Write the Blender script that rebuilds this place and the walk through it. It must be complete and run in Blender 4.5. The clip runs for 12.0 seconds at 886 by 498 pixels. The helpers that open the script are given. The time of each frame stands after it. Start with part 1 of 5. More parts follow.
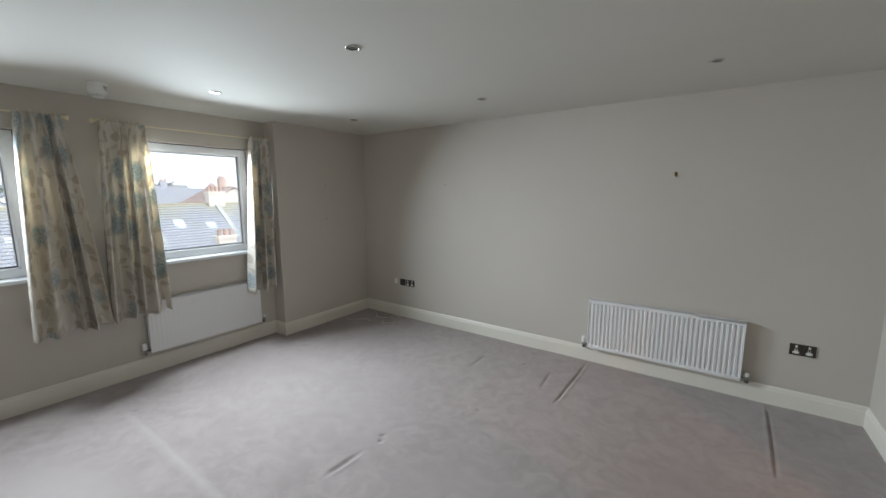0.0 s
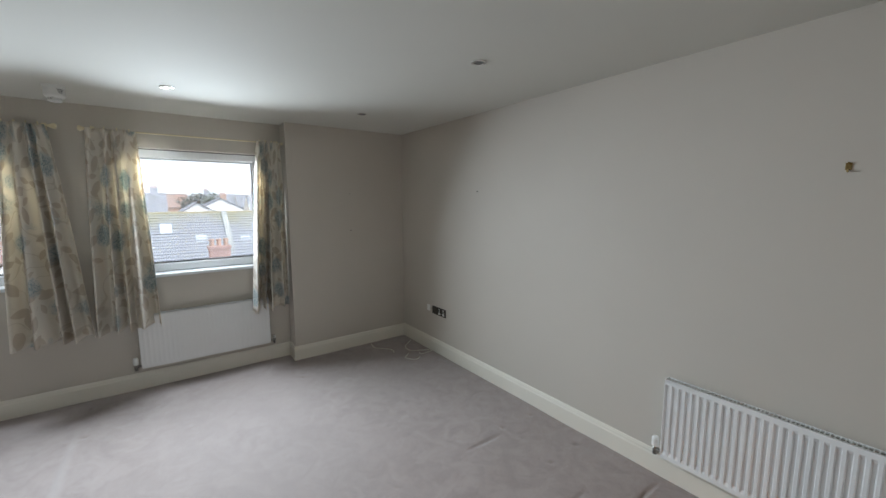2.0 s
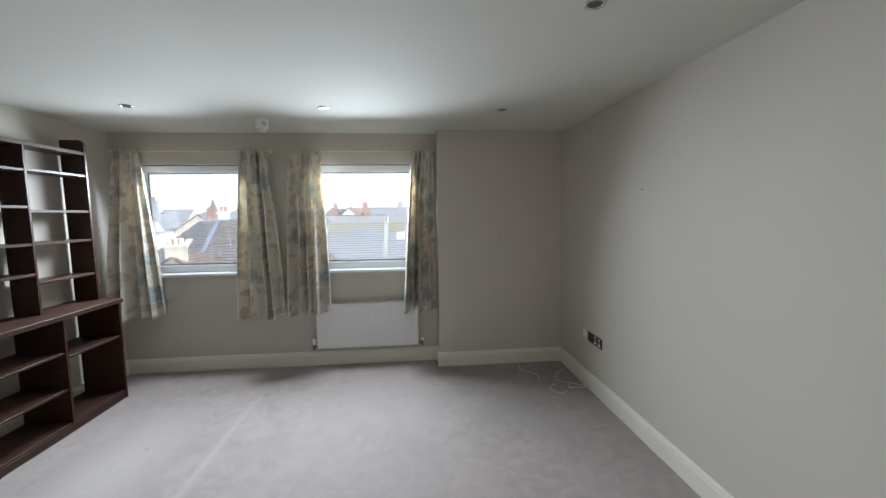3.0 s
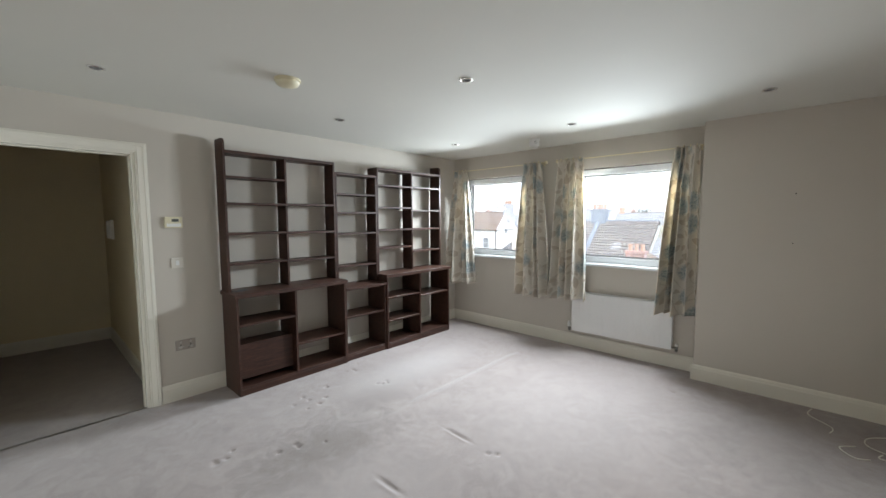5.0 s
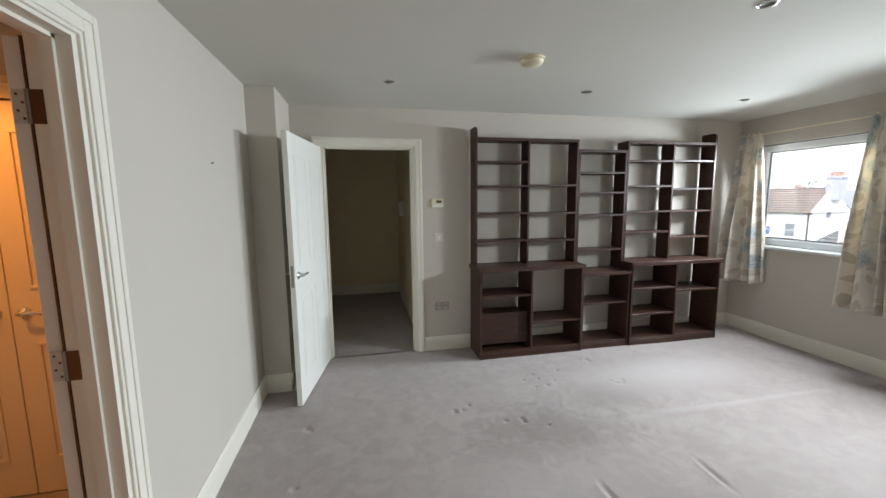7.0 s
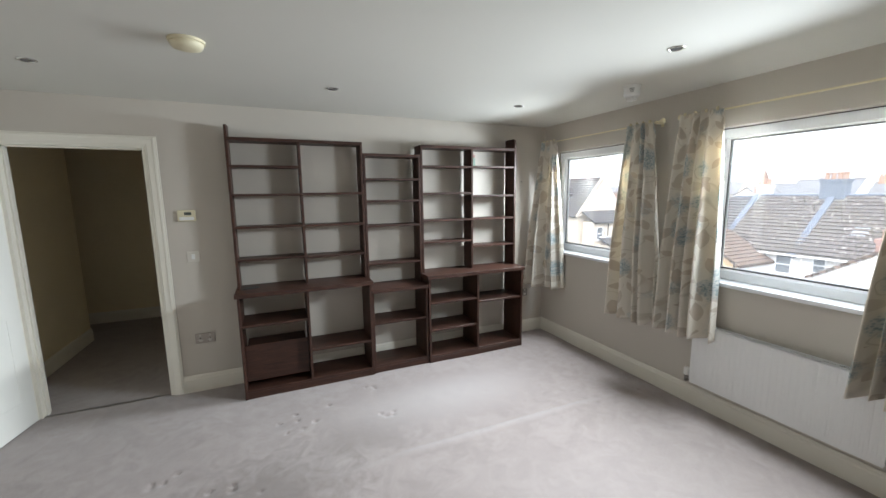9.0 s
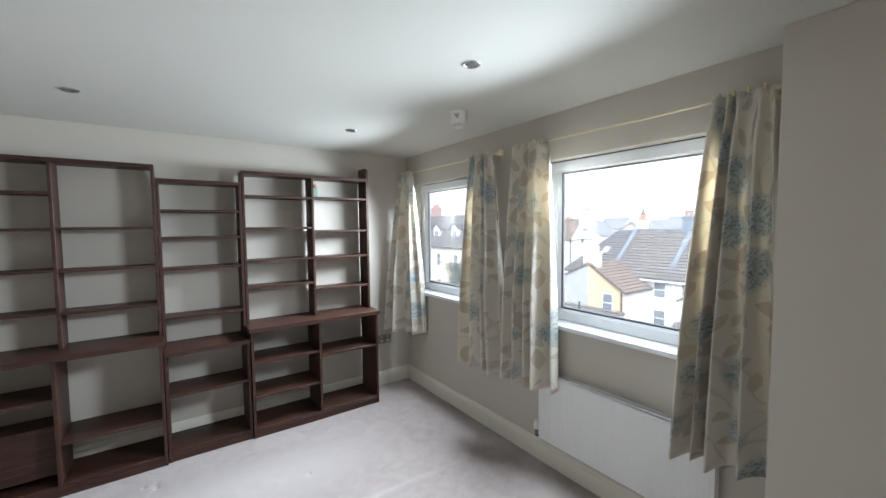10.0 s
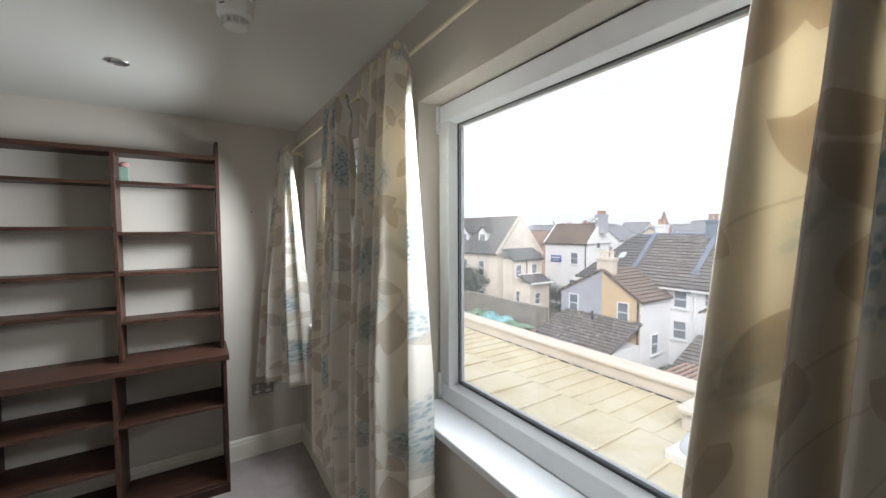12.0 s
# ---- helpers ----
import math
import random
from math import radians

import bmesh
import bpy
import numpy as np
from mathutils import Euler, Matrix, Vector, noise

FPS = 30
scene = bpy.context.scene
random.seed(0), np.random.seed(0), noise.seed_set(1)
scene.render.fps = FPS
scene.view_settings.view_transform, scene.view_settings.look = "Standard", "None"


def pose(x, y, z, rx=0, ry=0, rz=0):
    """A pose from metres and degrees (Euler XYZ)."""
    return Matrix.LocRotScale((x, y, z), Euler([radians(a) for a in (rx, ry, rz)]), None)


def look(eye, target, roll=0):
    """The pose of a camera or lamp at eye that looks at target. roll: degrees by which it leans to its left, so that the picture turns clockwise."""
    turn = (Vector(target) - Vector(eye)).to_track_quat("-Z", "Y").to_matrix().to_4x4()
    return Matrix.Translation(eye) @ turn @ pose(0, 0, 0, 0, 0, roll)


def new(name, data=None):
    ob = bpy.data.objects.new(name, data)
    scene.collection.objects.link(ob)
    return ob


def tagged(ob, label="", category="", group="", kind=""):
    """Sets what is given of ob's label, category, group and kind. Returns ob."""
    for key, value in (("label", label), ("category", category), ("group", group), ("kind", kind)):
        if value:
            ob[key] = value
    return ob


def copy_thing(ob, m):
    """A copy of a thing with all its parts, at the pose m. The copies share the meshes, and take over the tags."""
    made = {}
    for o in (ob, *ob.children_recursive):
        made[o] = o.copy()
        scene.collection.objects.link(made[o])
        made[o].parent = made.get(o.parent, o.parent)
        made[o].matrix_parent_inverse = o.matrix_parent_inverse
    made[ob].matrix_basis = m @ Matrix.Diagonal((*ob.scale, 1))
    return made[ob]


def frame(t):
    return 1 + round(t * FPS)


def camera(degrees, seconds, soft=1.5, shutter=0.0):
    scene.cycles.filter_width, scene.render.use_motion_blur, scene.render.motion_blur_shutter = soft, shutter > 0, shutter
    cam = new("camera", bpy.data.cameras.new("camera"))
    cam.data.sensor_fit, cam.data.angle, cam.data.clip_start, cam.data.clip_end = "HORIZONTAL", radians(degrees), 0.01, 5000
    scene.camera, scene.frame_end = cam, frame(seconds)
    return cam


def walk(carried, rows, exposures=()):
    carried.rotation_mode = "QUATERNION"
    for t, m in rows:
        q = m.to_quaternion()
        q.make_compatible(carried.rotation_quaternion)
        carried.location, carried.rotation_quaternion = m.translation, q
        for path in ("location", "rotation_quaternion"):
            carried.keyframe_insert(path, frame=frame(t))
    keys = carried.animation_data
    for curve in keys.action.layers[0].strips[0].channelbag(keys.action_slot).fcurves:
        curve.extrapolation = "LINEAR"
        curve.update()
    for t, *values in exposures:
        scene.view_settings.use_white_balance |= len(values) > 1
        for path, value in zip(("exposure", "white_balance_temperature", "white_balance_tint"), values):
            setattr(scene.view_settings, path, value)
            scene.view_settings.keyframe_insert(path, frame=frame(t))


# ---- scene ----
cam = camera(98.4, 12.0)
PATH = [
    (0, (0.089, 0.356, 1.631), (-1.054, 1.972, 1.34), -0.2),
    (0.5, (0.089, 0.702, 1.619), (-1.236, 2.169, 1.321), -0.2),
    (1, (0.112, 1.036, 1.654), (-1.281, 2.44, 1.359), -0.3),
    (1.5, (0.203, 1.422, 1.67), (-1.255, 2.767, 1.413), -0.2),
    (2, (0.123, 1.78, 1.644), (-1.483, 2.946, 1.392), -0.2),
    (2.5, (-0.008, 2.124, 1.67), (-1.839, 2.887, 1.415), -0.3),
    (3, (-0.017, 2.494, 1.577), (-2.001, 2.668, 1.393), -0.8),
    (3.2, (0.002, 2.605, 1.588), (-1.988, 2.506, 1.417), -0.8),
    (4.8, (0.336, 3.408, 1.541), (-1.224, 2.167, 1.388), -0.2),
    (5, (0.359, 3.421, 1.537), (-1.11, 2.074, 1.376), -0.2),
    (5.5, (0.427, 3.471, 1.541), (-0.763, 1.877, 1.332), -0.0),
    (6, (0.474, 3.514, 1.55), (-0.355, 1.71, 1.311), 0.1),
    (6.5, (0.465, 3.446, 1.539), (-0.022, 1.522, 1.291), -0.4),
    (6.7, (0.401, 3.375, 1.537), (0.016, 1.428, 1.285), -0.6),
    (8.3, (-0.599, 3.358, 1.618), (-1.214, 1.477, 1.325), -0.7),
    (8.5, (-0.735, 3.355, 1.631), (-1.38, 1.486, 1.328), -0.8),
    (9, (-1.133, 3.318, 1.663), (-1.923, 1.503, 1.376), -0.7),
    (9.5, (-1.503, 3.287, 1.621), (-2.512, 1.573, 1.411), -0.6),
    (10, (-1.959, 3.238, 1.662), (-3.117, 1.611, 1.546), -0.6),
    (10.5, (-2.374, 3.1, 1.628), (-3.566, 1.497, 1.538), -0.5),
    (11, (-2.824, 2.99, 1.61), (-3.998, 1.373, 1.529), -0.3),
    (11.5, (-3.169, 2.855, 1.636), (-4.335, 1.233, 1.541), -0.5),
    (12, (-3.374, 2.681, 1.645), (-4.46, 1.005, 1.547), -0.3),
]
walk(cam, [(t, look(eye, target, roll)) for t, eye, target, roll in PATH],
     exposures=[(0.0, 1.92, 6200, 10), (3.0, 1.88, 6150, 10), (5.0, 2.35, 6350, 10), (5.6, 2.22, 6350, 10), (6.5, 2.28, 6350, 10), (8.5, 2.25, 6500, 12), (9.5, 2.25, 6200, 10), (10.4, 2.25, 6050, 10), (11.0, 2.0, 6200, 12), (12.0, 1.5, 6550, 13)])

# ---- world and light ----
world = bpy.data.worlds.new("overcast_sky")
scene.world = world
world.use_nodes = True
wn, wl = world.node_tree.nodes, world.node_tree.links
sky = wn.new("ShaderNodeTexSky")
sky.sky_type = "NISHITA"
sky.sun_disc = False
sky.sun_elevation = radians(38)
sky.sun_rotation = radians(47)
sky.air_density, sky.dust_density, sky.ozone_density = 1.0, 4.0, 1.0
pale = wn.new("ShaderNodeHueSaturation")
pale.inputs["Saturation"].default_value = 0.30
wl.new(sky.outputs[0], pale.inputs["Color"])
cloud = wn.new("ShaderNodeMix")
cloud.data_type = "RGBA"
cloud.inputs["Factor"].default_value = 0.75
cloud.inputs["B"].default_value = (7.15, 7.75, 8.5, 1)
wl.new(pale.outputs[0], cloud.inputs["A"])
wl.new(cloud.outputs["Result"], wn["Background"].inputs["Color"])
wn["Background"].inputs["Strength"].default_value = 0.068

sun_data = bpy.data.lights.new("sun", "SUN")
sun_data.energy, sun_data.angle, sun_data.color = 1.0, radians(40), (1.0, 0.985, 0.96)
sun = new("sun", sun_data)
sun.matrix_world = look((13, 12, 16), (0, 0, 0))

# the sky's light in the upper part of each window opening: y from, y to, power, lean to +y, drop
for y0, y1, power, lean, drop in ((0.04, 0.74, 12.0, 0.0, 0.56), (1.67, 2.42, 14.8, 0.0, 0.56)):
    pane_data = bpy.data.lights.new("window_light", "AREA")
    pane_data.shape, pane_data.size, pane_data.size_y = "RECTANGLE", y1 - y0, 0.24
    pane_data.energy, pane_data.color, pane_data.spread = power, (0.90, 1.0, 1.06), radians(131)
    ym = (y0 + y1) / 2
    new("window_light", pane_data).matrix_world = look((-4.09, ym, 1.93), (-3.09, ym + lean, 1.93 - drop))

# the warm downlight of the lobby behind the east door
lobby_data = bpy.data.lights.new("lobby_lamp", "SPOT")
lobby_data.energy, lobby_data.color, lobby_data.shadow_soft_size = 13.0, (1.0, 0.38, 0.08), 0.03
lobby_data.spot_size, lobby_data.spot_blend = radians(134), 0.3
new("lobby_lamp", lobby_data).matrix_world = look((2.15, 1.74, 2.385), (2.15, 1.735, 1.0))


# ---- materials ----
def material(name, colour, rough=0.6, metal=0.0, spec=0.5):
    m = bpy.data.materials.new(name)
    m.use_nodes = True
    b = m.node_tree.nodes["Principled BSDF"]
    b.inputs["Base Color"].default_value = (*colour, 1)
    b.inputs["Roughness"].default_value = rough
    b.inputs["Metallic"].default_value = metal
    b.inputs["Specular IOR Level"].default_value = spec
    return m


def node(m, kind, **values):
    n = m.node_tree.nodes.new(kind)
    for key, value in values.items():
        n.inputs[key.replace("_", " ")].default_value = value
    return n


def link(m, a, b):
    m.node_tree.links.new(a, b)


def coords(m, what="Object", scale=(1, 1, 1)):
    tc = m.node_tree.nodes.new("ShaderNodeTexCoord")
    mp = m.node_tree.nodes.new("ShaderNodeMapping")
    mp.inputs["Scale"].default_value = scale
    link(m, tc.outputs[what], mp.inputs["Vector"])
    return mp.outputs["Vector"]


def ramp(m, fac, stops):
    r = m.node_tree.nodes.new("ShaderNodeValToRGB")
    while len(r.color_ramp.elements) < len(stops):
        r.color_ramp.elements.new(0.5)
    for e, (p, c) in zip(r.color_ramp.elements, stops):
        e.position, e.color = p, (*c, 1)
    link(m, fac, r.inputs["Fac"])
    return r.outputs["Color"]


def mix(m, fac, a, b, mode="MIX"):
    n = m.node_tree.nodes.new("ShaderNodeMix")
    n.data_type, n.blend_type = "RGBA", mode
    for sock, v in ((n.inputs["Factor"], fac), (n.inputs["A"], a), (n.inputs["B"], b)):
        if isinstance(v, (int, float)):
            sock.default_value = v
        elif isinstance(v, tuple):
            sock.default_value = (*v, 1)
        else:
            link(m, v, sock)
    return n.outputs["Result"]


def base(m):
    return m.node_tree.nodes["Principled BSDF"]


def bump(m, height, strength=0.2, distance=0.005):
    n = m.node_tree.nodes.new("ShaderNodeBump")
    n.inputs["Strength"].default_value, n.inputs["Distance"].default_value = strength, distance
    link(m, height, n.inputs["Height"])
    link(m, n.outputs["Normal"], base(m).inputs["Normal"])


def painted(name, colour, rough=0.6, worn=0.06, grain=180.0, relief=0.1):
    """Paint with faint roller grain and broad uneven patches."""
    m = material(name, colour, rough)
    v = coords(m)
    big = node(m, "ShaderNodeTexNoise", Scale=1.3, Detail=4.0)
    fine = node(m, "ShaderNodeTexNoise", Scale=grain, Detail=3.0)
    link(m, v, big.inputs["Vector"])
    link(m, v, fine.inputs["Vector"])
    lo = tuple(c * (1 - worn) for c in colour)
    hi = tuple(min(1, c * (1 + worn * 0.6)) for c in colour)
    link(m, ramp(m, big.outputs["Fac"], [(0.35, lo), (0.65, hi)]), base(m).inputs["Base Color"])
    bump(m, fine.outputs["Fac"], relief, 0.001)
    return m


WALL = painted("wall_paint", (0.565, 0.522, 0.46), 0.65, 0.02)
HALLP = painted("hall_paint", (0.80, 0.70, 0.50), 0.75, 0.03)
CEIL = painted("ceiling_paint", (0.66, 0.65, 0.595), 0.85, 0.015)
CREAM = painted("cream_gloss_trim", (0.79, 0.755, 0.665), 0.38, 0.04, 60, 0.05)
DOORW = painted("door_white_paint", (0.80, 0.79, 0.74), 0.4, 0.03, 90, 0.06)
RADW = painted("radiator_enamel", (0.80, 0.80, 0.79), 0.32, 0.02, 60, 0.02)
UPVC = painted("window_upvc", (0.74, 0.755, 0.77), 0.3, 0.02, 50, 0.02)
WHITEP = painted("white_plastic", (0.80, 0.80, 0.77), 0.4, 0.02, 50, 0.02)
CREAMP = painted("cream_plastic", (0.72, 0.66, 0.47), 0.45, 0.03, 50, 0.02)
GREYP = painted("dark_gap", (0.03, 0.03, 0.03), 0.7, 0.05)
CHROME = material("chrome", (0.75, 0.75, 0.74), 0.18, 1.0)
STEEL = material("brushed_steel", (0.30, 0.29, 0.27), 0.36, 1.0)
PALESTEEL = material("satin_steel", (0.40, 0.36, 0.32), 0.5, 0.6)
DARKSTEEL = material("bronzed_steel", (0.10, 0.09, 0.08), 0.38, 1.0)
AGEDBRASS = material("aged_brass", (0.26, 0.18, 0.07), 0.4, 0.8)
RODM = painted("cream_rod_enamel", (0.78, 0.70, 0.48), 0.35, 0.04, 60, 0.03)
BLACKP = material("black_plastic", (0.02, 0.02, 0.02), 0.5)
LCD = material("lcd_grey", (0.10, 0.11, 0.10), 0.25)
CABLE = material("cream_cable", (0.72, 0.70, 0.62), 0.5)
GALV = material("zinc_plate", (0.58, 0.60, 0.59), 0.45, 0.25)
HINGEB = material("bronze_hinge", (0.16, 0.08, 0.04), 0.45, 0.6)


def make_wood():
    m = material("dark_walnut_veneer", (0.07, 0.035, 0.025), 0.46, 0.0, 0.35)
    v = coords(m, "Object", (1.2, 14, 14))
    n1 = node(m, "ShaderNodeTexNoise", Scale=3.0, Detail=8.0, Roughness=0.65, Distortion=0.6)
    n2 = node(m, "ShaderNodeTexNoise", Scale=22.0, Detail=4.0)
    link(m, v, n1.inputs["Vector"])
    link(m, v, n2.inputs["Vector"])
    c = ramp(m, n1.outputs["Fac"], [(0.3, (0.016, 0.007, 0.005)), (0.55, (0.052, 0.0215, 0.0135)), (0.75, (0.115, 0.047, 0.029))])
    c = mix(m, 0.25, c, ramp(m, n2.outputs["Fac"], [(0.4, (0.02, 0.010, 0.008)), (0.65, (0.085, 0.036, 0.023))]))
    link(m, c, base(m).inputs["Base Color"])
    bump(m, n2.outputs["Fac"], 0.12, 0.001)
    return m


def make_carpet():
    m = material("taupe_carpet", (0.3, 0.26, 0.25), 0.95, 0.0, 0.1)
    v = coords(m)
    big = node(m, "ShaderNodeTexNoise", Scale=0.9, Detail=5.0, Roughness=0.6, Distortion=0.8)
    mid = node(m, "ShaderNodeTexNoise", Scale=7.0, Detail=5.0, Roughness=0.65, Distortion=1.2)
    pile = node(m, "ShaderNodeTexNoise", Scale=330.0, Detail=3.0)
    for n in (big, mid, pile):
        link(m, v, n.inputs["Vector"])
    c = ramp(m, big.outputs["Fac"], [(0.3, (0.285, 0.238, 0.222)), (0.7, (0.35, 0.30, 0.283))])
    c2 = ramp(m, mid.outputs["Fac"], [(0.36, (0.21, 0.172, 0.158)), (0.62, (0.385, 0.33, 0.31))])
    c = mix(m, 0.5, c, c2)
    c = mix(m, 0.35, c, ramp(m, pile.outputs["Fac"], [(0.3, (0.19, 0.155, 0.145)), (0.7, (0.43, 0.375, 0.355))]))
    # trodden and stained patches among darker and paler ones, each in its place
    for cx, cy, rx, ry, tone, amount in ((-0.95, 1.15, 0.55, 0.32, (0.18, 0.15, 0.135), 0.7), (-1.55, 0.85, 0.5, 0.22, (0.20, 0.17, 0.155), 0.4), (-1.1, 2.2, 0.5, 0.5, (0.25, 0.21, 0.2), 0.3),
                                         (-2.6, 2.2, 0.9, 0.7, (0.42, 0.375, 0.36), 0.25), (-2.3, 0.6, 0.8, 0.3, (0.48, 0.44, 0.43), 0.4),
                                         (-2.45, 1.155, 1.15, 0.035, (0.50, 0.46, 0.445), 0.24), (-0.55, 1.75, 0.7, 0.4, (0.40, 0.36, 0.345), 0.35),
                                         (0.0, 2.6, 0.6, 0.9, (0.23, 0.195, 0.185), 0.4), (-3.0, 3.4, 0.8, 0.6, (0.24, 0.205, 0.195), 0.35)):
        sub = node(m, "ShaderNodeVectorMath")
        sub.operation = "SUBTRACT"
        link(m, v, sub.inputs[0])
        sub.inputs[1].default_value = (cx, cy, 0)
        scl = node(m, "ShaderNodeVectorMath")
        scl.operation = "DIVIDE"
        link(m, sub.outputs[0], scl.inputs[0])
        scl.inputs[1].default_value = (rx, ry, 1)
        ln = node(m, "ShaderNodeVectorMath")
        ln.operation = "LENGTH"
        link(m, scl.outputs[0], ln.inputs[0])
        edge = m.node_tree.nodes.new("ShaderNodeMath")
        edge.operation = "MULTIPLY_ADD"
        link(m, mid.outputs["Fac"], edge.inputs[0])
        edge.inputs[1].default_value = 1.6
        link(m, ln.outputs["Value"], edge.inputs[2])
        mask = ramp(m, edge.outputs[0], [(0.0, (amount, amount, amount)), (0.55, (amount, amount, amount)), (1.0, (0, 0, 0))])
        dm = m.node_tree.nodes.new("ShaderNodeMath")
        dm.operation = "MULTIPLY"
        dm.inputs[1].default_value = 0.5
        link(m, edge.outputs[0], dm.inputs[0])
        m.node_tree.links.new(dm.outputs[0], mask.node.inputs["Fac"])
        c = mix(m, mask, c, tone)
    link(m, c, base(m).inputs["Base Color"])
    base(m).inputs["Sheen Weight"].default_value = 0.35
    base(m).inputs["Sheen Roughness"].default_value = 0.5
    bump(m, pile.outputs["Fac"], 0.6, 0.004)
    return m


def make_fabric():
    """Cream cotton with a print of fawn pointed leaves, thin stems and blue-green flower clusters; light passes through it."""
    m = material("floral_cotton", (0.7, 0.63, 0.5), 0.85, 0.0, 0.15)
    v = coords(m, "UV")

    def calc(op, a, b=None, c=None):
        n = m.node_tree.nodes.new("ShaderNodeMath")
        n.operation = op
        for k, q in enumerate((a, b, c)):
            if isinstance(q, (int, float)):
                n.inputs[k].default_value = q
            elif q is not None:
                link(m, q, n.inputs[k])
        return n.outputs[0]

    def leaves(scale, w, h):
        """A pointed oval, turned at random, round the middle of each cell."""
        cell = node(m, "ShaderNodeTexVoronoi", Scale=scale, Randomness=0.75)
        link(m, v, cell.inputs["Vector"])
        off = m.node_tree.nodes.new("ShaderNodeVectorMath")
        off.operation = "SUBTRACT"
        link(m, v, off.inputs[0])
        link(m, cell.outputs["Position"], off.inputs[1])
        hue = m.node_tree.nodes.new("ShaderNodeSeparateColor")
        link(m, cell.outputs["Color"], hue.inputs[0])
        rot = m.node_tree.nodes.new("ShaderNodeVectorRotate")
        rot.rotation_type = "Z_AXIS"
        link(m, off.outputs[0], rot.inputs["Vector"])
        link(m, calc("MULTIPLY", hue.outputs[0], 6.28), rot.inputs["Angle"])
        xyz = m.node_tree.nodes.new("ShaderNodeSeparateXYZ")
        link(m, rot.outputs[0], xyz.inputs[0])
        y = calc("DIVIDE", xyz.outputs["Y"], h)
        d = calc("MULTIPLY_ADD", y, y, calc("DIVIDE", calc("ABSOLUTE", xyz.outputs["X"]), w))
        shape = ramp(m, calc("MULTIPLY", d, 0.5), [(0.46, (1, 1, 1)), (0.50, (0, 0, 0))])
        return shape, hue.outputs[1]

    wob = node(m, "ShaderNodeTexNoise", Scale=9.0, Detail=3.0)
    link(m, v, wob.inputs["Vector"])
    warped = m.node_tree.nodes.new("ShaderNodeMix")
    warped.data_type = "VECTOR"
    warped.inputs["Factor"].default_value = 0.06
    link(m, v, warped.inputs["A"])
    link(m, wob.outputs["Color"], warped.inputs["B"])
    flowers = node(m, "ShaderNodeTexVoronoi", Scale=4.6, Randomness=0.8)
    petals = node(m, "ShaderNodeTexVoronoi", Scale=75.0, Randomness=1.0)
    shade = node(m, "ShaderNodeTexNoise", Scale=30.0, Detail=2.0)
    stems = node(m, "ShaderNodeTexNoise", Scale=3.2, Detail=1.0, Distortion=0.8)
    link(m, warped.outputs["Result"], flowers.inputs["Vector"])
    for n in (petals, shade, stems):
        link(m, v, n.inputs["Vector"])
    c = (0.83, 0.79, 0.715)
    stem = ramp(m, stems.outputs["Fac"], [(0.488, (0, 0, 0)), (0.497, (1, 1, 1)), (0.503, (1, 1, 1)), (0.512, (0, 0, 0))])
    c = mix(m, mix(m, 1.0, stem, (0.32, 0.32, 0.32), "MULTIPLY"), c, (0.42, 0.36, 0.26))
    for scale, w, h, tone in ((5.2, 0.036, 0.074, (0.63, 0.565, 0.48)), (7.6, 0.022, 0.046, (0.65, 0.58, 0.49))):
        shape, pick = leaves(scale, w, h)
        some = ramp(m, pick, [(0.36, (0, 0, 0)), (0.40, (0.9, 0.9, 0.9))])
        c = mix(m, mix(m, 1.0, shape, some, "MULTIPLY"), c, tone)
    area = ramp(m, flowers.outputs["Distance"], [(0.26, (1, 1, 1)), (0.44, (0, 0, 0))])
    petal = ramp(m, petals.outputs["Distance"], [(0.36, (1, 1, 1)), (0.58, (0, 0, 0))])
    pick2 = ramp(m, flowers.outputs["Color"], [(0.20, (0, 0, 0)), (0.26, (1, 1, 1))])
    wash = mix(m, 1.0, mix(m, 1.0, area, (0.65, 0.65, 0.65), "MULTIPLY"), pick2, "MULTIPLY")
    c = mix(m, wash, c, (0.50, 0.56, 0.57))
    bloom = mix(m, 1.0, mix(m, 1.0, area, petal, "MULTIPLY"), pick2, "MULTIPLY")
    c = mix(m, bloom, c, ramp(m, shade.outputs["Fac"], [(0.35, (0.25, 0.34, 0.36)), (0.65, (0.42, 0.49, 0.51))]))
    weave = node(m, "ShaderNodeTexNoise", Scale=420.0, Detail=1.0)
    link(m, v, weave.inputs["Vector"])
    bump(m, weave.outputs["Fac"], 0.15, 0.001)
    link(m, c, base(m).inputs["Base Color"])
    tr = m.node_tree.nodes.new("ShaderNodeBsdfTranslucent")
    link(m, mix(m, 1.0, c, (1.0, 0.94, 0.82), "MULTIPLY"), tr.inputs["Color"])
    ms = m.node_tree.nodes.new("ShaderNodeMixShader")
    ms.inputs["Fac"].default_value = 0.27
    out = m.node_tree.nodes["Material Output"]
    link(m, base(m).outputs[0], ms.inputs[1])
    link(m, tr.outputs[0], ms.inputs[2])
    link(m, ms.outputs[0], out.inputs["Surface"])
    return m


